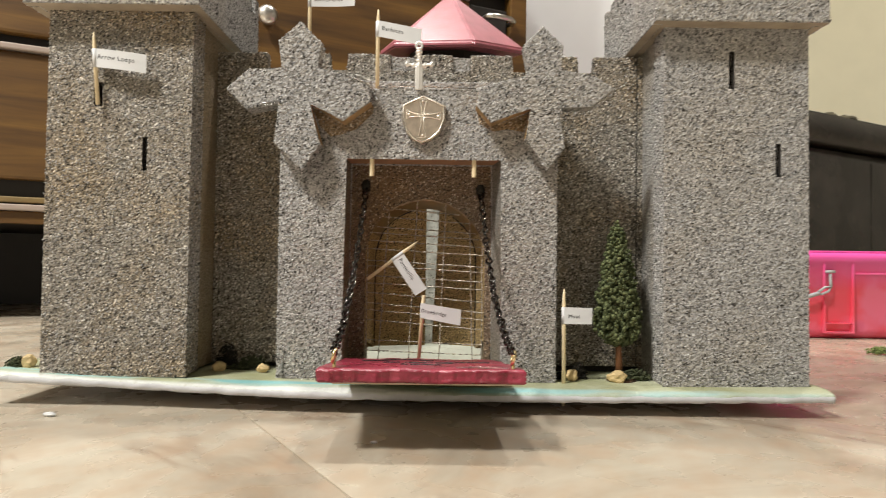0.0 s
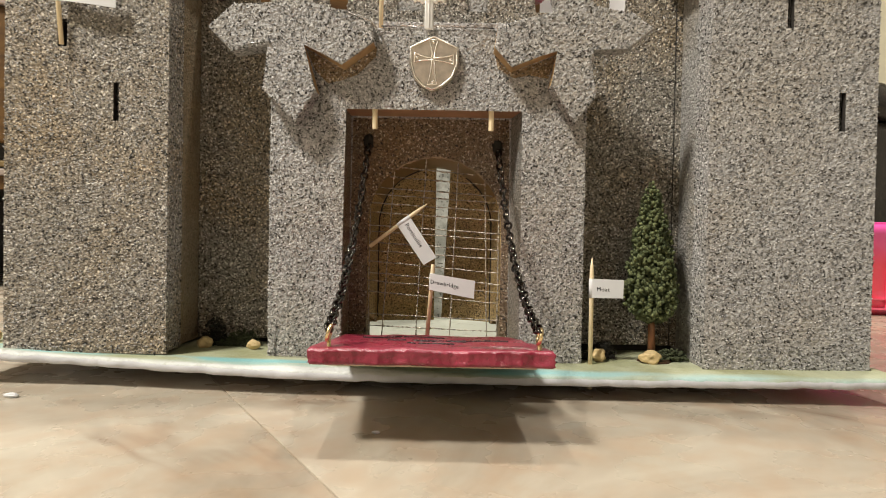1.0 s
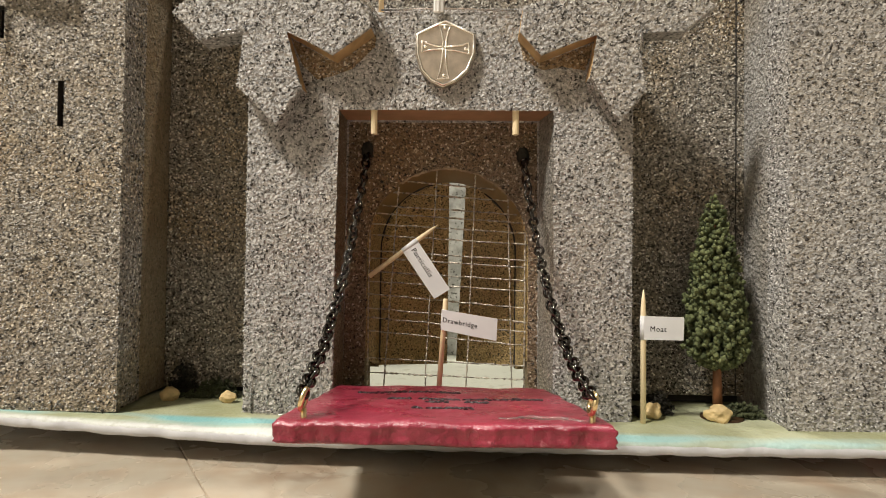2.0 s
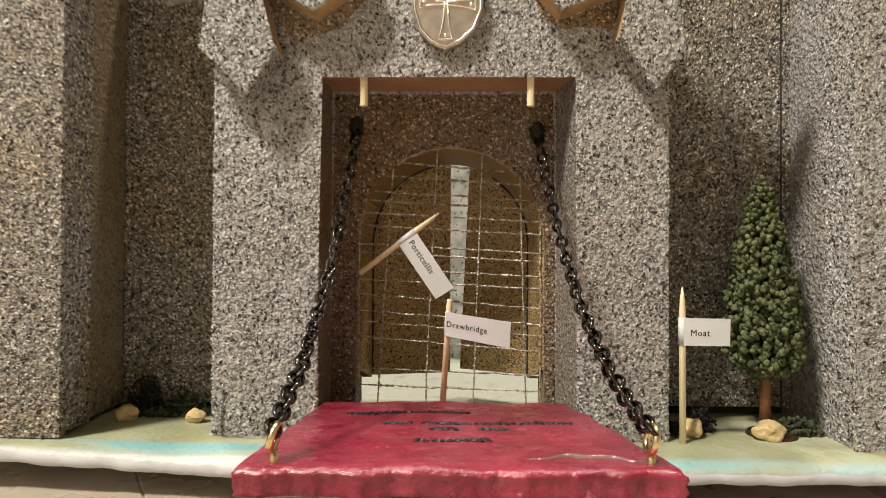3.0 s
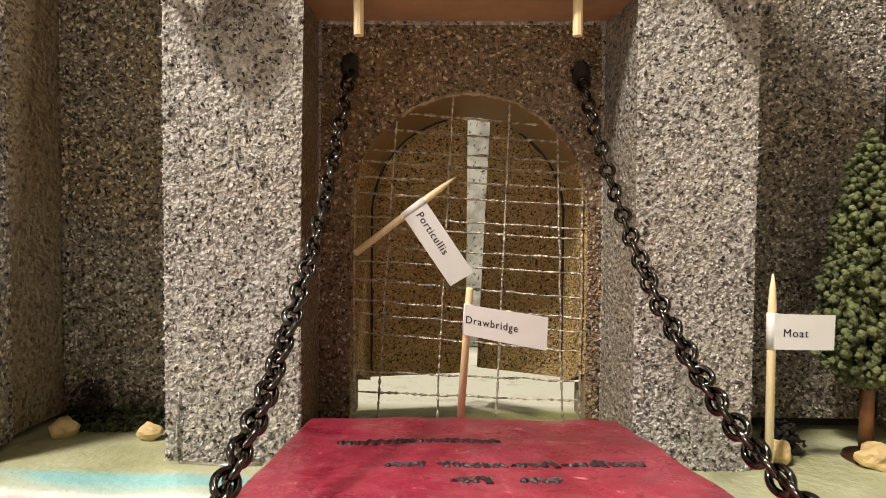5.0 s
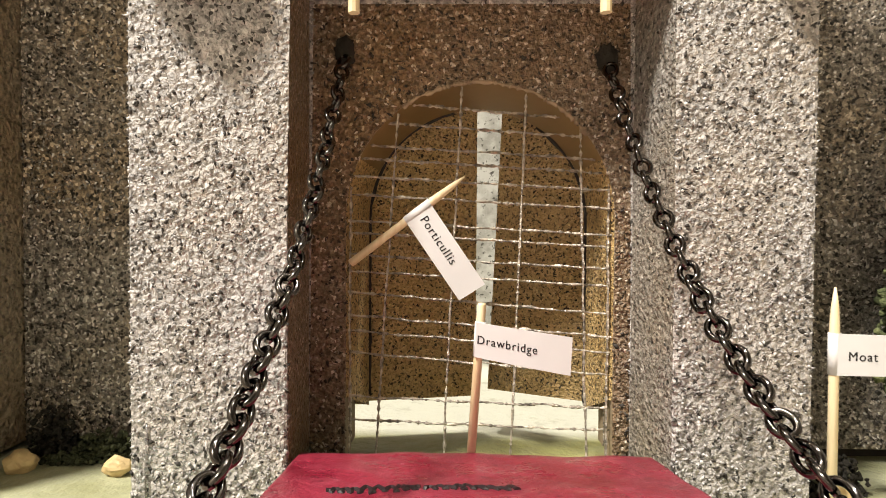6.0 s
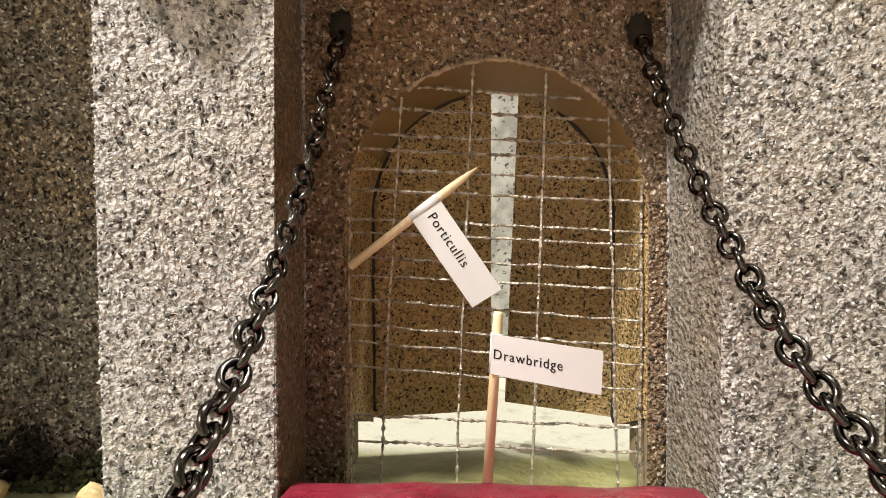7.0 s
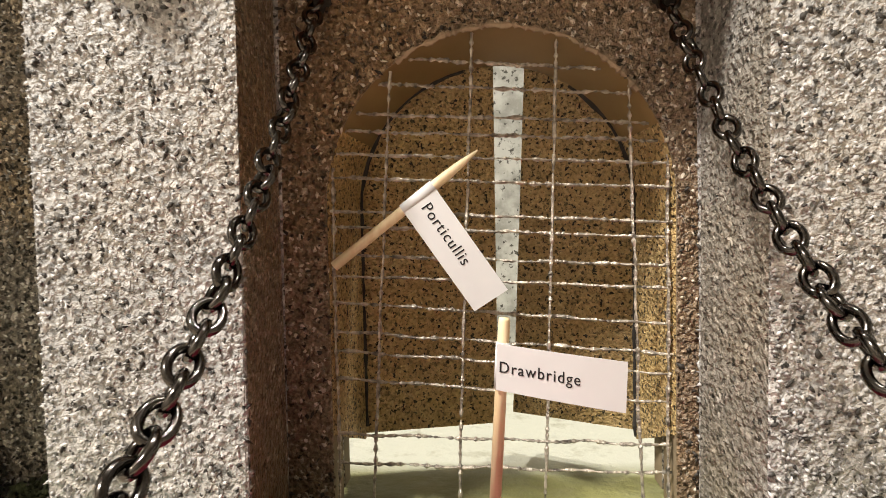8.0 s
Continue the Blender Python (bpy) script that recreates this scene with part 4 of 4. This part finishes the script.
EYES = ((-0.0205, 0.2575), (0.0540, 0.2590))
for x, y in EYES:
    z = deck_z(y)
    bm = bmesh.new()
    rod(bm, (x, y, z - 0.003), (x, y, z + 0.0024), 0.0008, 0.0008, 8)
    tube(bm, [(x + 0.0006 * math.sin(a), y + 0.0026 * math.cos(a), z + 0.0048 + 0.0026 * math.sin(a)) for a in [k * math.tau / 18 for k in range(18)]], 0.00075, 8, True)
    part("screw_eye", bm, GOLD, bridge, "brass screw eye", smooth=True)


def chain_link():
    bm = bmesh.new()
    pts = []
    for k in range(24):
        a = k * math.tau / 24
        pts.append((0.00235 * math.cos(a), 0.00158 * math.sin(a), 0))
    tube(bm, pts, 0.00058, 8, True)
    return mesh_of(bm, "link", BLACKIRON, True)


LINK = chain_link()
for (ex, ey), top_at in zip(EYES, ((-0.0222, 0.3690, 0.1256), (0.0464, 0.3690, 0.1238))):
    A, B = Vector(top_at), Vector((ex, ey, deck_z(ey) + 0.0066))
    chain = thing("chain", "black metal chain between arch board and drawbridge", "chain", "drawbridge chains", at=tuple(B))
    drop = 0.0130 if ex < 0 else 0.0165
    n = int((B - A).length * 1.03 / 0.0037)
    rng = random.Random(n + int(ex * 1e4))
    bm = bmesh.new()
    blob(bm, A + Vector((0, -0.0004, -0.0004)), 0.0026, (0.95, 0.75, 1.35), 0.6, 3, 2.2, ex)
    part("anchor", bm, SOOT, chain, "black knob where the chain enters the board", True)
    for k in range(1, n + 1):
        s = k / n
        p = A.lerp(B, s) + Vector((rng.uniform(-0.0002, 0.0002), 0, -drop * 4 * s * (1 - s)))
        d = (B - A).normalized()
        slope = Vector((d.x, d.y, d.z - drop * 4 * (1 - 2 * s) / (B - A).length)).normalized()
        side = slope.cross(Vector((0, 0, 1))).normalized()
        roll = (0.75 if k % 2 else -0.80) + rng.uniform(-0.38, 0.38)
        m = Matrix((slope, side, slope.cross(side))).transposed().to_4x4() @ Matrix.Rotation(roll, 4, "X")
        ob = new("link", LINK)
        ob.parent = chain
        ob.matrix_basis = Matrix.Translation(p - B) @ m


# ---------------------------------------------------------------- paper flags on toothpicks
def flag(word, foot, tip, tl, tr, br, bl, size, start, curl=0.0, sharp=True):
    """A toothpick with a folded paper label, its corners given in turn, and the printed word on it."""
    foot, tip = Vector(foot), Vector(tip)
    t = thing("label_flag", "white paper label reading %s on a wooden toothpick" % word, "label flag", "castle labels", at=tuple(foot))
    bm = bmesh.new()
    neck = tip.lerp(foot, min(0.4, 0.008 / (tip - foot).length)) if sharp else tip.lerp(foot, 0.03)
    spike(bm, (foot, foot.lerp(neck, 0.98), neck, neck.lerp(tip, 0.5), tip), (0.0011, 0.0011, 0.00106, 0.0008 if sharp else 0.00105, 0.0002 if sharp else 0.0009))
    part("toothpick", bm, PICKWOOD, t, smooth=True)
    tl, tr, br, bl = (Vector(p) for p in (tl, tr, br, bl))
    u, w = (tr - tl), (tl - bl)
    nrm = u.cross(w).normalized()

    def on(a, b, lift=0.0):
        p = bl.lerp(br, a).lerp(tl.lerp(tr, a), b)
        return p + nrm * (curl * math.sin(a * 2.6) + lift)

    bm = bmesh.new()
    na = 14
    rows = {}
    for lv, lift in ((0, -0.00014), (1, 0.00014)):
        for i in range(na + 1):
            for j in (0, 1):
                rows[lv, i, j] = bm.verts.new(on(i / na, j, lift))
    for i in range(na):
        bm.faces.new((rows[1, i, 0], rows[1, i + 1, 0], rows[1, i + 1, 1], rows[1, i, 1]))
        bm.faces.new((rows[0, i, 1], rows[0, i + 1, 1], rows[0, i + 1, 0], rows[0, i, 0]))
        for j in (0, 1):
            bm.faces.new((rows[0, i, j], rows[0, i + 1, j], rows[1, i + 1, j], rows[1, i, j]))
    for i in (0, na):
        bm.faces.new((rows[0, i, 0], rows[1, i, 0], rows[1, i, 1], rows[0, i, 1]))
    paper = part("paper", bm, PAPER, t)
    # the paper wraps round the pick
    along = (tip - foot).normalized()
    q0 = foot + along * (bl - foot).dot(along)
    q1 = foot + along * (tl - foot).dot(along)
    bm = bmesh.new()
    rod(bm, q0, q1, 0.00135, 0.00135, 12)
    part("fold", bm, PAPER, t, smooth=True)
    bm = bmesh.new()
    for _ in range(2):
        bm.from_mesh(letters(word, size))
    bm.verts.ensure_lookup_table()
    half = len(bm.verts) // 2
    for v in bm.verts[half:]:
        v.co += Vector((0.00005, 0.00001, 0.00004))
    me = bpy.data.meshes.new("lettering")
    bm.to_mesh(me)
    bm.free()
    L, Hh = u.length, w.length
    for v in me.vertices:
        v.co = on(start[0] + 0.92 * v.co.x / L, start[1] + v.co.y / Hh, 0.00019 + v.co.z)
    me.materials.append(INK)
    ob = new("lettering", me)
    ob.parent = t
    ob.location = -foot
    ob["label"] = "black printed word " + word
    return t


PT = 0.00395
flag("Drawbridge", (0.0112, 0.3532, 0.0240), (0.0136, 0.3536, 0.0611), (0.0122, 0.3520, 0.0567), (0.0350, 0.3520, 0.0533), (0.0346, 0.3520, 0.0442), (0.0118, 0.3520, 0.0484), PT * 0.72, (0.015, 0.40), 0.0006, False)
flag("Porticullis", (-0.0208, 0.3695, 0.0696), (0.0094, 0.3685, 0.0927), (0.0006, 0.3680, 0.0854), (0.0150, 0.3680, 0.0644), (0.0082, 0.3680, 0.0601), (-0.0062, 0.3680, 0.0810), PT * 0.84, (0.07, 0.42), 0.0004)
flag("Moat", (0.0928, 0.3460, 0.0010), (0.0926, 0.3460, 0.0662), (0.0926, 0.3448, 0.0559), (0.1082, 0.3448, 0.0556), (0.1080, 0.3448, 0.0465), (0.0926, 0.3448, 0.0465), PT * 0.76, (0.14, 0.36), 0.0004)
flag("Arrow Loops", (-0.1650, 0.3340, 0.1637), (-0.1672, 0.3320, 0.2031), (-0.1655, 0.3320, 0.1938), (-0.1378, 0.3320, 0.1904), (-0.1378, 0.3320, 0.1802), (-0.1650, 0.3320, 0.1836), PT * 0.92, (0.02, 0.46), 0.0012)
flag("Barbican", (-0.0146, 0.3500, 0.1700), (-0.0146, 0.3500, 0.2250), (-0.0141, 0.3488, 0.2180), (0.0106, 0.3488, 0.2132), (0.0098, 0.3488, 0.2040), (-0.0140, 0.3488, 0.2088), PT * 0.88, (0.07, 0.44), 0.0006)
flag("Battlements", (-0.0626, 0.3900, 0.1900), (-0.0630, 0.3900, 0.2590), (-0.0618, 0.3888, 0.2522), (-0.0336, 0.3888, 0.2532), (-0.0342, 0.3888, 0.2437), (-0.0616, 0.3888, 0.2427), PT * 0.88, (0.07, 0.36), -0.0012)

# ---------------------------------------------------------------- tree, stones, bushes
tree = thing("toy_tree", "dark green flocked toy conifer on a brown trunk", "toy tree", at=(0.1275, 0.3600, 0.0130))
bm = bmesh.new()
rod(bm, (0.1278, 0.3600, 0.0125), (0.1274, 0.3602, 0.0420), 0.0021, 0.0016, 10)
rod(bm, (0.1274, 0.3602, 0.0420), (0.1262, 0.3604, 0.1000), 0.0016, 0.0007, 8)
part("trunk", bm, TRUNKC, tree, smooth=True)
bm = bmesh.new()
rod(bm, (0.1278, 0.3560, 0.0128), (0.1278, 0.3560, 0.0146), 0.0088, 0.0080, 24)
part("foot_disc", bm, simple("dark_brown_plastic", (0.045, 0.022, 0.010), 0.35), tree, "dark brown round tree stand")
rng = random.Random(11)
clumps = bmesh.new()
WIDE = ((0.0, 0.0060), (0.06, 0.0104), (0.17, 0.0128), (0.40, 0.0111), (0.70, 0.0076), (0.90, 0.0042), (1.0, 0.0004))


def crown_radius(h):
    return float(np.interp(h, [a for a, b in WIDE], [b for a, b in WIDE]))


for k in range(1150):
    s = (k + 0.5) / 1150
    h = 1 - (1 - s) ** 0.62
    z = 0.0345 + 0.0710 * h
    a = k * 2.39996 + rng.uniform(-0.25, 0.25)
    r = crown_radius(h) * rng.uniform(0.72, 1.08) * (1 + 0.22 * noise.noise(Vector((2.2 * math.cos(a), 2.2 * math.sin(a), h * 11))))
    size = rng.uniform(0.0007, 0.0013) * (1.0 - 0.25 * h)
    cx = 0.1276 - 0.0016 * h
    c = Vector((cx + r * math.cos(a), 0.3602 + r * math.sin(a), z + rng.uniform(-0.0008, 0.0008)))
    blob(clumps, c, size, (1, 1, 1.15), 0.75, 2, 1.8, k * 0.37)
    # a thin twig from the stem out to the tip
    if k % 3 == 0:
        rod(clumps, (cx, 0.3602, z - 0.5 * r), tuple(c), 0.0004, 0.0007, 5)
for k in range(80):
    h = k / 80
    a, r = k * 2.4, 0.55 * crown_radius(h)
    blob(clumps, (0.1276 - 0.0016 * h + r * math.cos(a), 0.3602 + r * math.sin(a), 0.037 + 0.066 * h), 0.0006 + 0.22 * crown_radius(h), (1, 1, 1), 0.5, 1, 1.2, k)
part("crown", clumps, NEEDLE, tree, "many small dark green flocked clumps", True)


def pebble(x, y, z, r, squash, seed):
    bm = bmesh.new()
    blob(bm, (x, y, z + r * squash[2] * 0.85), 0.92 * r, squash, 0.34, 3, 1.0, seed)
    for v in bm.verts:
        v.co += 0.07 * r * noise.noise(v.co * 420) * (v.co - Vector((x, y, z + r * 0.7))).normalized()
    bmesh.ops.dissolve_limit(bm, angle_limit=0.16, verts=bm.verts, edges=bm.edges)
    bmesh.ops.triangulate(bm, faces=bm.faces)
    return lone("pebble", bm, PEBBLE, "small yellow-brown pebble glued on the base board", "pebble", "pebbles along the moat")


for args in ((-0.1058, 0.3625, 0.0145, 0.0042, (1, 0.9, 0.85), 1.0), (-0.0805, 0.3625, 0.0142, 0.0034, (1.05, 0.9, 0.85), 4.2), (0.0990, 0.3530, 0.0132, 0.0041, (0.9, 0.9, 0.95), 7.7), (0.1238, 0.3500, 0.0132, 0.0053, (1.05, 0.8, 0.72), 9.1), (-0.2070, 0.3480, 0.0170, 0.0044, (0.85, 0.8, 1.1), 12.4)):
    pebble(*args)


def bush(x, y, z, r, mat, label, seed, n=46):
    rng = random.Random(seed)
    bm = bmesh.new()
    for k in range(8 * n):
        d = Vector((rng.gauss(0, 0.52), rng.gauss(0, 0.4), abs(rng.gauss(0, 0.50))))
        if d.length > 1.25:
            d *= 1.25 / d.length
        blob(bm, (x + d.x * r[0], y + d.y * r[1], z + 0.0012 + d.z * r[2]), rng.uniform(0.0004, 0.0009), (1, 1, 0.9), 0.9, 1, 2.0, k + seed)
    return lone("bush", bm, mat, label, "bush", "lichen bushes", smooth=False)


bush(-0.1050, 0.3735, 0.0140, (0.0052, 0.004, 0.0120), SOOT, "black clump against the castle wall", 3)
bush(-0.0890, 0.3725, 0.0140, (0.0075, 0.005, 0.0060), MOSS, "dark green lichen bush on the base board", 5, 60)
bush(-0.0970, 0.3690, 0.0140, (0.0060, 0.003, 0.0020), MOSS, "dark green lichen bush on the base board", 6, 30)
# flat black clump standing in for a dark oval of shade
bush(0.0930, 0.3580, 0.0130, (0.0060, 0.004, 0.0022), SOOT, "black clump against the castle wall", 8, 40)
bush(0.1035, 0.3600, 0.0130, (0.0050, 0.004, 0.0070), SOOT, "black clump against the castle wall", 9, 40)
bush(0.1365, 0.3560, 0.0130, (0.0070, 0.004, 0.0045), MOSS, "dark green lichen bush on the base board", 12, 50)
bush(-0.2140, 0.3480, 0.0170, (0.0050, 0.004, 0.0045), MOSS, "dark green lichen bush on the base board", 14, 46)

# crumbs on the floor
for x, y, r, m in ((-0.1724, 0.3124, 0.0030, PAPER), (-0.0050, 0.2730, 0.0016, BOARD)):
    bm = bmesh.new()
    blob(bm, (x, y, r * 0.35), r, (1.1, 0.6, 0.4), 0.3, 2, 1, x)
    lone("crumb", bm, m, "tiny pale crumb lying on the marble floor", "crumb")
bush(0.4380, 0.5760, 0.0, (0.013, 0.009, 0.005), simple("green_lichen", (0.16, 0.20, 0.06), 0.9, vary=0.4, scale=200), "green lichen scrap lying on the marble floor", 20, 60)


# ---------------------------------------------------------------- cabinet, sofa, pink box
CX0, CX1, CY = -1.00, 0.168, 1.12
cab = thing("cabinet", "dark brown wooden drawer cabinet with round metal knobs", "cabinet", at=(CX1, CY, 0.0))
part("body", box(CX0, CX1, CY + 0.014, 1.50, 0.1256, 1.05, 0.003), BLACKVOID, cab, "carcass, near-black for the shade between the drawers")
part("bottom_board", box(CX0, CX1 - 0.031, CY - 0.002, CY + 0.013, 0.1256, 0.1420, 0.002), CABINET, cab)
part("bottom_rail", box(CX0, CX1 - 0.031, CY - 0.008, CY + 0.013, 0.1423, 0.1507, 0.002), PALETRIM, cab, "pale metal-edged rail")
part("gold_strip", box(CX0, CX1 - 0.031, CY - 0.002, CY + 0.013, 0.1530, 0.1610, 0.002), GOLDTRIM, cab, "gilded wooden strip")
for x in (CX0 + 0.02, CX1 - 0.08):
    for y in (CY + 0.05, 1.42):
        part("leg", box(x, x + 0.06, y, y + 0.06, 0.0, 0.1254, 0.003), BLACKVOID, cab)
# added sheet that keeps the space under the cabinet black
part("dark_back_sheet", box(CX0, CX1, 1.47, 1.49, 0.0, 0.1254), BLACKVOID, cab)
for z0, z1 in ((0.1832, 0.3500), (0.3740, 0.5450), (0.5690, 0.7400), (0.7640, 0.9350)):
    x1 = CX1 - 0.032 if z0 < 0.3 or z0 > 0.5 else 0.055
    d = part("drawer_front", box(CX0 + 0.01, x1, CY - 0.006, CY + 0.012, z0, z1, 0.004), CABINET, cab)
    part("edge_rail", box(CX0 + 0.01, x1, CY - 0.012, CY + 0.012, z1 + 0.0006, z1 + 0.0090, 0.002), PALETRIM, d, "pale rail along the drawer's top edge")
    for x in (-0.293, -0.80):
        if z0 > 0.3:
            bm = bmesh.new()
            mid_z = (z0 + z1) / 2 - 0.010
            blob(bm, (x, CY - 0.024, mid_z), 0.0150, (1, 0.75, 1), 0, 3)
            rod(bm, (x, CY - 0.018, mid_z), (x, CY - 0.004, mid_z), 0.007, 0.009, 16)
            part("knob", bm, CHROME, d, "round silver knob", True)
# a flat dark panel in place of the shaded niche
part("niche_panel", box(0.060, CX1 - 0.032, CY + 0.002, CY + 0.012, 0.3740, 0.5450, 0.003), BLACKVOID, cab, "flat dark panel standing for the dark niche behind the chrome pull")
bm = bmesh.new()
tube(bm, [(0.086, CY + 0.004, 0.5215), (0.087, CY - 0.016, 0.5215), (0.100, CY - 0.022, 0.5212), (0.128, CY - 0.022, 0.5205), (0.139, CY - 0.016, 0.5200), (0.140, CY + 0.004, 0.5200)], 0.0050, 10)
part("bar_handle", bm, CHROME, cab, "slim chrome pull", True)
part("corner_post", box(CX1 - 0.030, CX1 + 0.004, CY - 0.008, CY + 0.03, 0.1256, 1.05, 0.003), CABINET, cab)
cab.matrix_basis = Matrix.Translation((CX1, CY, 0.0)) @ Matrix.Rotation(math.atan(0.46), 4, "Z")

sofa = thing("sofa", "black leather sofa with a padded back", "sofa", at=(0.72, 1.20, 0.0))
SOFA_TURN = Matrix.Rotation(radians(27.0), 4, "Z")
part("seat_block", box(0.62, 1.66, 1.203, 1.48, 0.02, 0.334, 0.026), LEATHER, sofa, smooth=True)
part("back_roll", box(0.60, 1.68, 1.186, 1.42, 0.336, 0.404, 0.030), LEATHER, sofa, "padded roll along the top edge", True)
part("seam", box(0.9885, 0.9915, 1.2010, 1.2050, 0.05, 0.312, 0.0008), LEATHER, sofa)
sofa.matrix_basis = Matrix.Translation((0.72, 1.20, 0.0)) @ SOFA_TURN
bm = bmesh.new()
rng = random.Random(31)
for k in range(12):
    p = Vector((0.72, 1.20, 0)) + SOFA_TURN @ Vector((0.175 + 0.0105 * k + (0.08 if k > 9 else 0), 0.050 + rng.uniform(-0.012, 0.012), 0))
    blob(bm, (p.x, p.y, 0.404 + (0.009 if k < 10 else 0.001) + rng.uniform(-0.003, 0.004)), rng.uniform(0.010, 0.016), (1.2, 1, 0.75), 0.5, 2, 1, k)
lone("crumpled_cloth", bm, simple("dark_patterned_cloth", (0.07, 0.06, 0.035), 0.8, vary=0.6, scale=60), "dark crumpled cloth lying on the sofa back", "cloth", smooth=True)

bx = thing("storage_box", "translucent pink plastic storage box with a grey wire handle", "storage box", at=(0.55, 0.80, 0.0))
def tub(x0, x1, y0, y1, z0, z1, flare, thick):
    """An open tub with rounded corners and thick walls."""
    bm = bmesh.new()

    def ring_at(z, grow):
        pts, r = [], 0.022
        for cx, cy, a0 in ((x1 - r, y0 + r, -90), (x1 - r, y1 - r, 0), (x0 + r, y1 - r, 90), (x0 + r, y0 + r, 180)):
            for k in range(7):
                a = radians(a0 + 15 * k)
                pts.append((cx + (r + grow) * math.cos(a), cy + (r + grow) * math.sin(a), z))
        return [bm.verts.new(p) for p in pts]

    rings = [ring_at(z0, -0.006), ring_at(z0 + 0.004, -0.002), ring_at(z0 + 0.012, 0.0), ring_at(z1 - 0.012, flare), ring_at(z1 - 0.010, flare + 0.003), ring_at(z1, flare + 0.003), ring_at(z1, flare - thick), ring_at(z0 + thick, -thick)]
    for a, b in zip(rings, rings[1:]):
        for k in range(28):
            bm.faces.new((a[k], a[(k + 1) % 28], b[(k + 1) % 28], b[k]))
    bm.faces.new(rings[0][::-1])
    bm.faces.new(rings[-1])
    return bm


part("shell", tub(0.405, 0.720, 0.706, 0.930, 0.0, 0.0985, 0.004, 0.0025), PINK, bx, smooth=True)
part("lid", box(0.404, 0.721, 0.705, 0.931, 0.0987, 0.1010, 0.0008), PINK, bx)
for x0, x1, z0, z1 in ((0.4620, 0.4645, 0.006, 0.088), (0.4950, 0.4975, 0.006, 0.088), (0.4645, 0.4950, 0.006, 0.0085), (0.4645, 0.4950, 0.017, 0.0185), (0.5000, 0.5900, 0.0735, 0.0760)):
    part("rib", box(x0, x1, 0.7008, 0.7062, z0, z1, 0.0008), PINK, bx)
rng = random.Random(8)
bm = bmesh.new()
for k in range(26):
    add_box(bm, *(lambda x, y, z, a, b, c: (x, x + a, y, y + b, z, z + c))(rng.uniform(0.42, 0.66), rng.uniform(0.715, 0.87), 0.004, rng.uniform(0.02, 0.045), rng.uniform(0.02, 0.045), rng.uniform(0.02, 0.07)), bevel=0.003)
part("contents", bm, BLUEBIT, bx, "muddled red and purple toys inside")
bm = bmesh.new()
tube(bm, [(0.4685, 0.7000, 0.0745), (0.4680, 0.6985, 0.0660), (0.4670, 0.6970, 0.0600)], 0.0016, 8)
tube(bm, [(0.4630, 0.6990, 0.0765), (0.4735, 0.6995, 0.0770)], 0.0017, 8)
tube(bm, [(0.4675, 0.6965, 0.0600), (0.4600, 0.6958, 0.0590), (0.4520, 0.6955, 0.0535), (0.4555, 0.6955, 0.0510), (0.4640, 0.6960, 0.0545)], 0.0015, 8, True)
tube(bm, [(0.4530, 0.6955, 0.0522), (0.4420, 0.6955, 0.0490), (0.4300, 0.6960, 0.0475)], 0.0024, 8)
part("handle", bm, GREYPL, bx, "grey plastic carrying handle", True)

# ---------------------------------------------------------------- floor tiles, last
TS, GAP, ANG = 0.60, 0.0006, radians(32.8)
bm = bmesh.new()
add_box(bm, GAP / 2, TS - GAP / 2, GAP / 2, TS - GAP / 2, -0.004, 0.0, 0.0004)
TILE = mesh_of(bm, "tile", MARBLE)
turn = Matrix.Rotation(ANG, 4, "Z")
BORDERS = (((X0, 0, 0), (1, 0, 0)), ((X1, 0, 0), (-1, 0, 0)), ((0, Y0, 0), (0, 1, 0)), ((0, Y1, 0), (0, -1, 0)))
for i in range(-8, 9):
    for j in range(-8, 9):
        m = Matrix.Translation((-0.2158, 0.5360, 0)) @ turn @ Matrix.Translation((i * TS, j * TS, 0))
        corners = [m @ Vector((a, b, 0)) for a in (0, TS) for b in (0, TS)]
        if max(c.x for c in corners) < X0 or min(c.x for c in corners) > X1 or max(c.y for c in corners) < Y0 or min(c.y for c in corners) > Y1:
            continue
        data = TILE
        if min(c.x for c in corners) < X0 or max(c.x for c in corners) > X1 or min(c.y for c in corners) < Y0 or max(c.y for c in corners) > Y1:
            # a tile cut to fit along the wall
            bm = bmesh.new()
            bm.from_mesh(TILE)
            back = m.inverted()
            for co, no in BORDERS:
                cut = bmesh.ops.bisect_plane(bm, geom=bm.verts[:] + bm.edges[:] + bm.faces[:], plane_co=back @ Vector(co), plane_no=-(back.to_3x3() @ Vector(no)), clear_outer=True)
            if not bm.faces:
                bm.free()
                continue
            data = mesh_of(bm, "tile", MARBLE)
        ob = new("tile", data)
        ob.parent = floor
        ob.matrix_basis = m
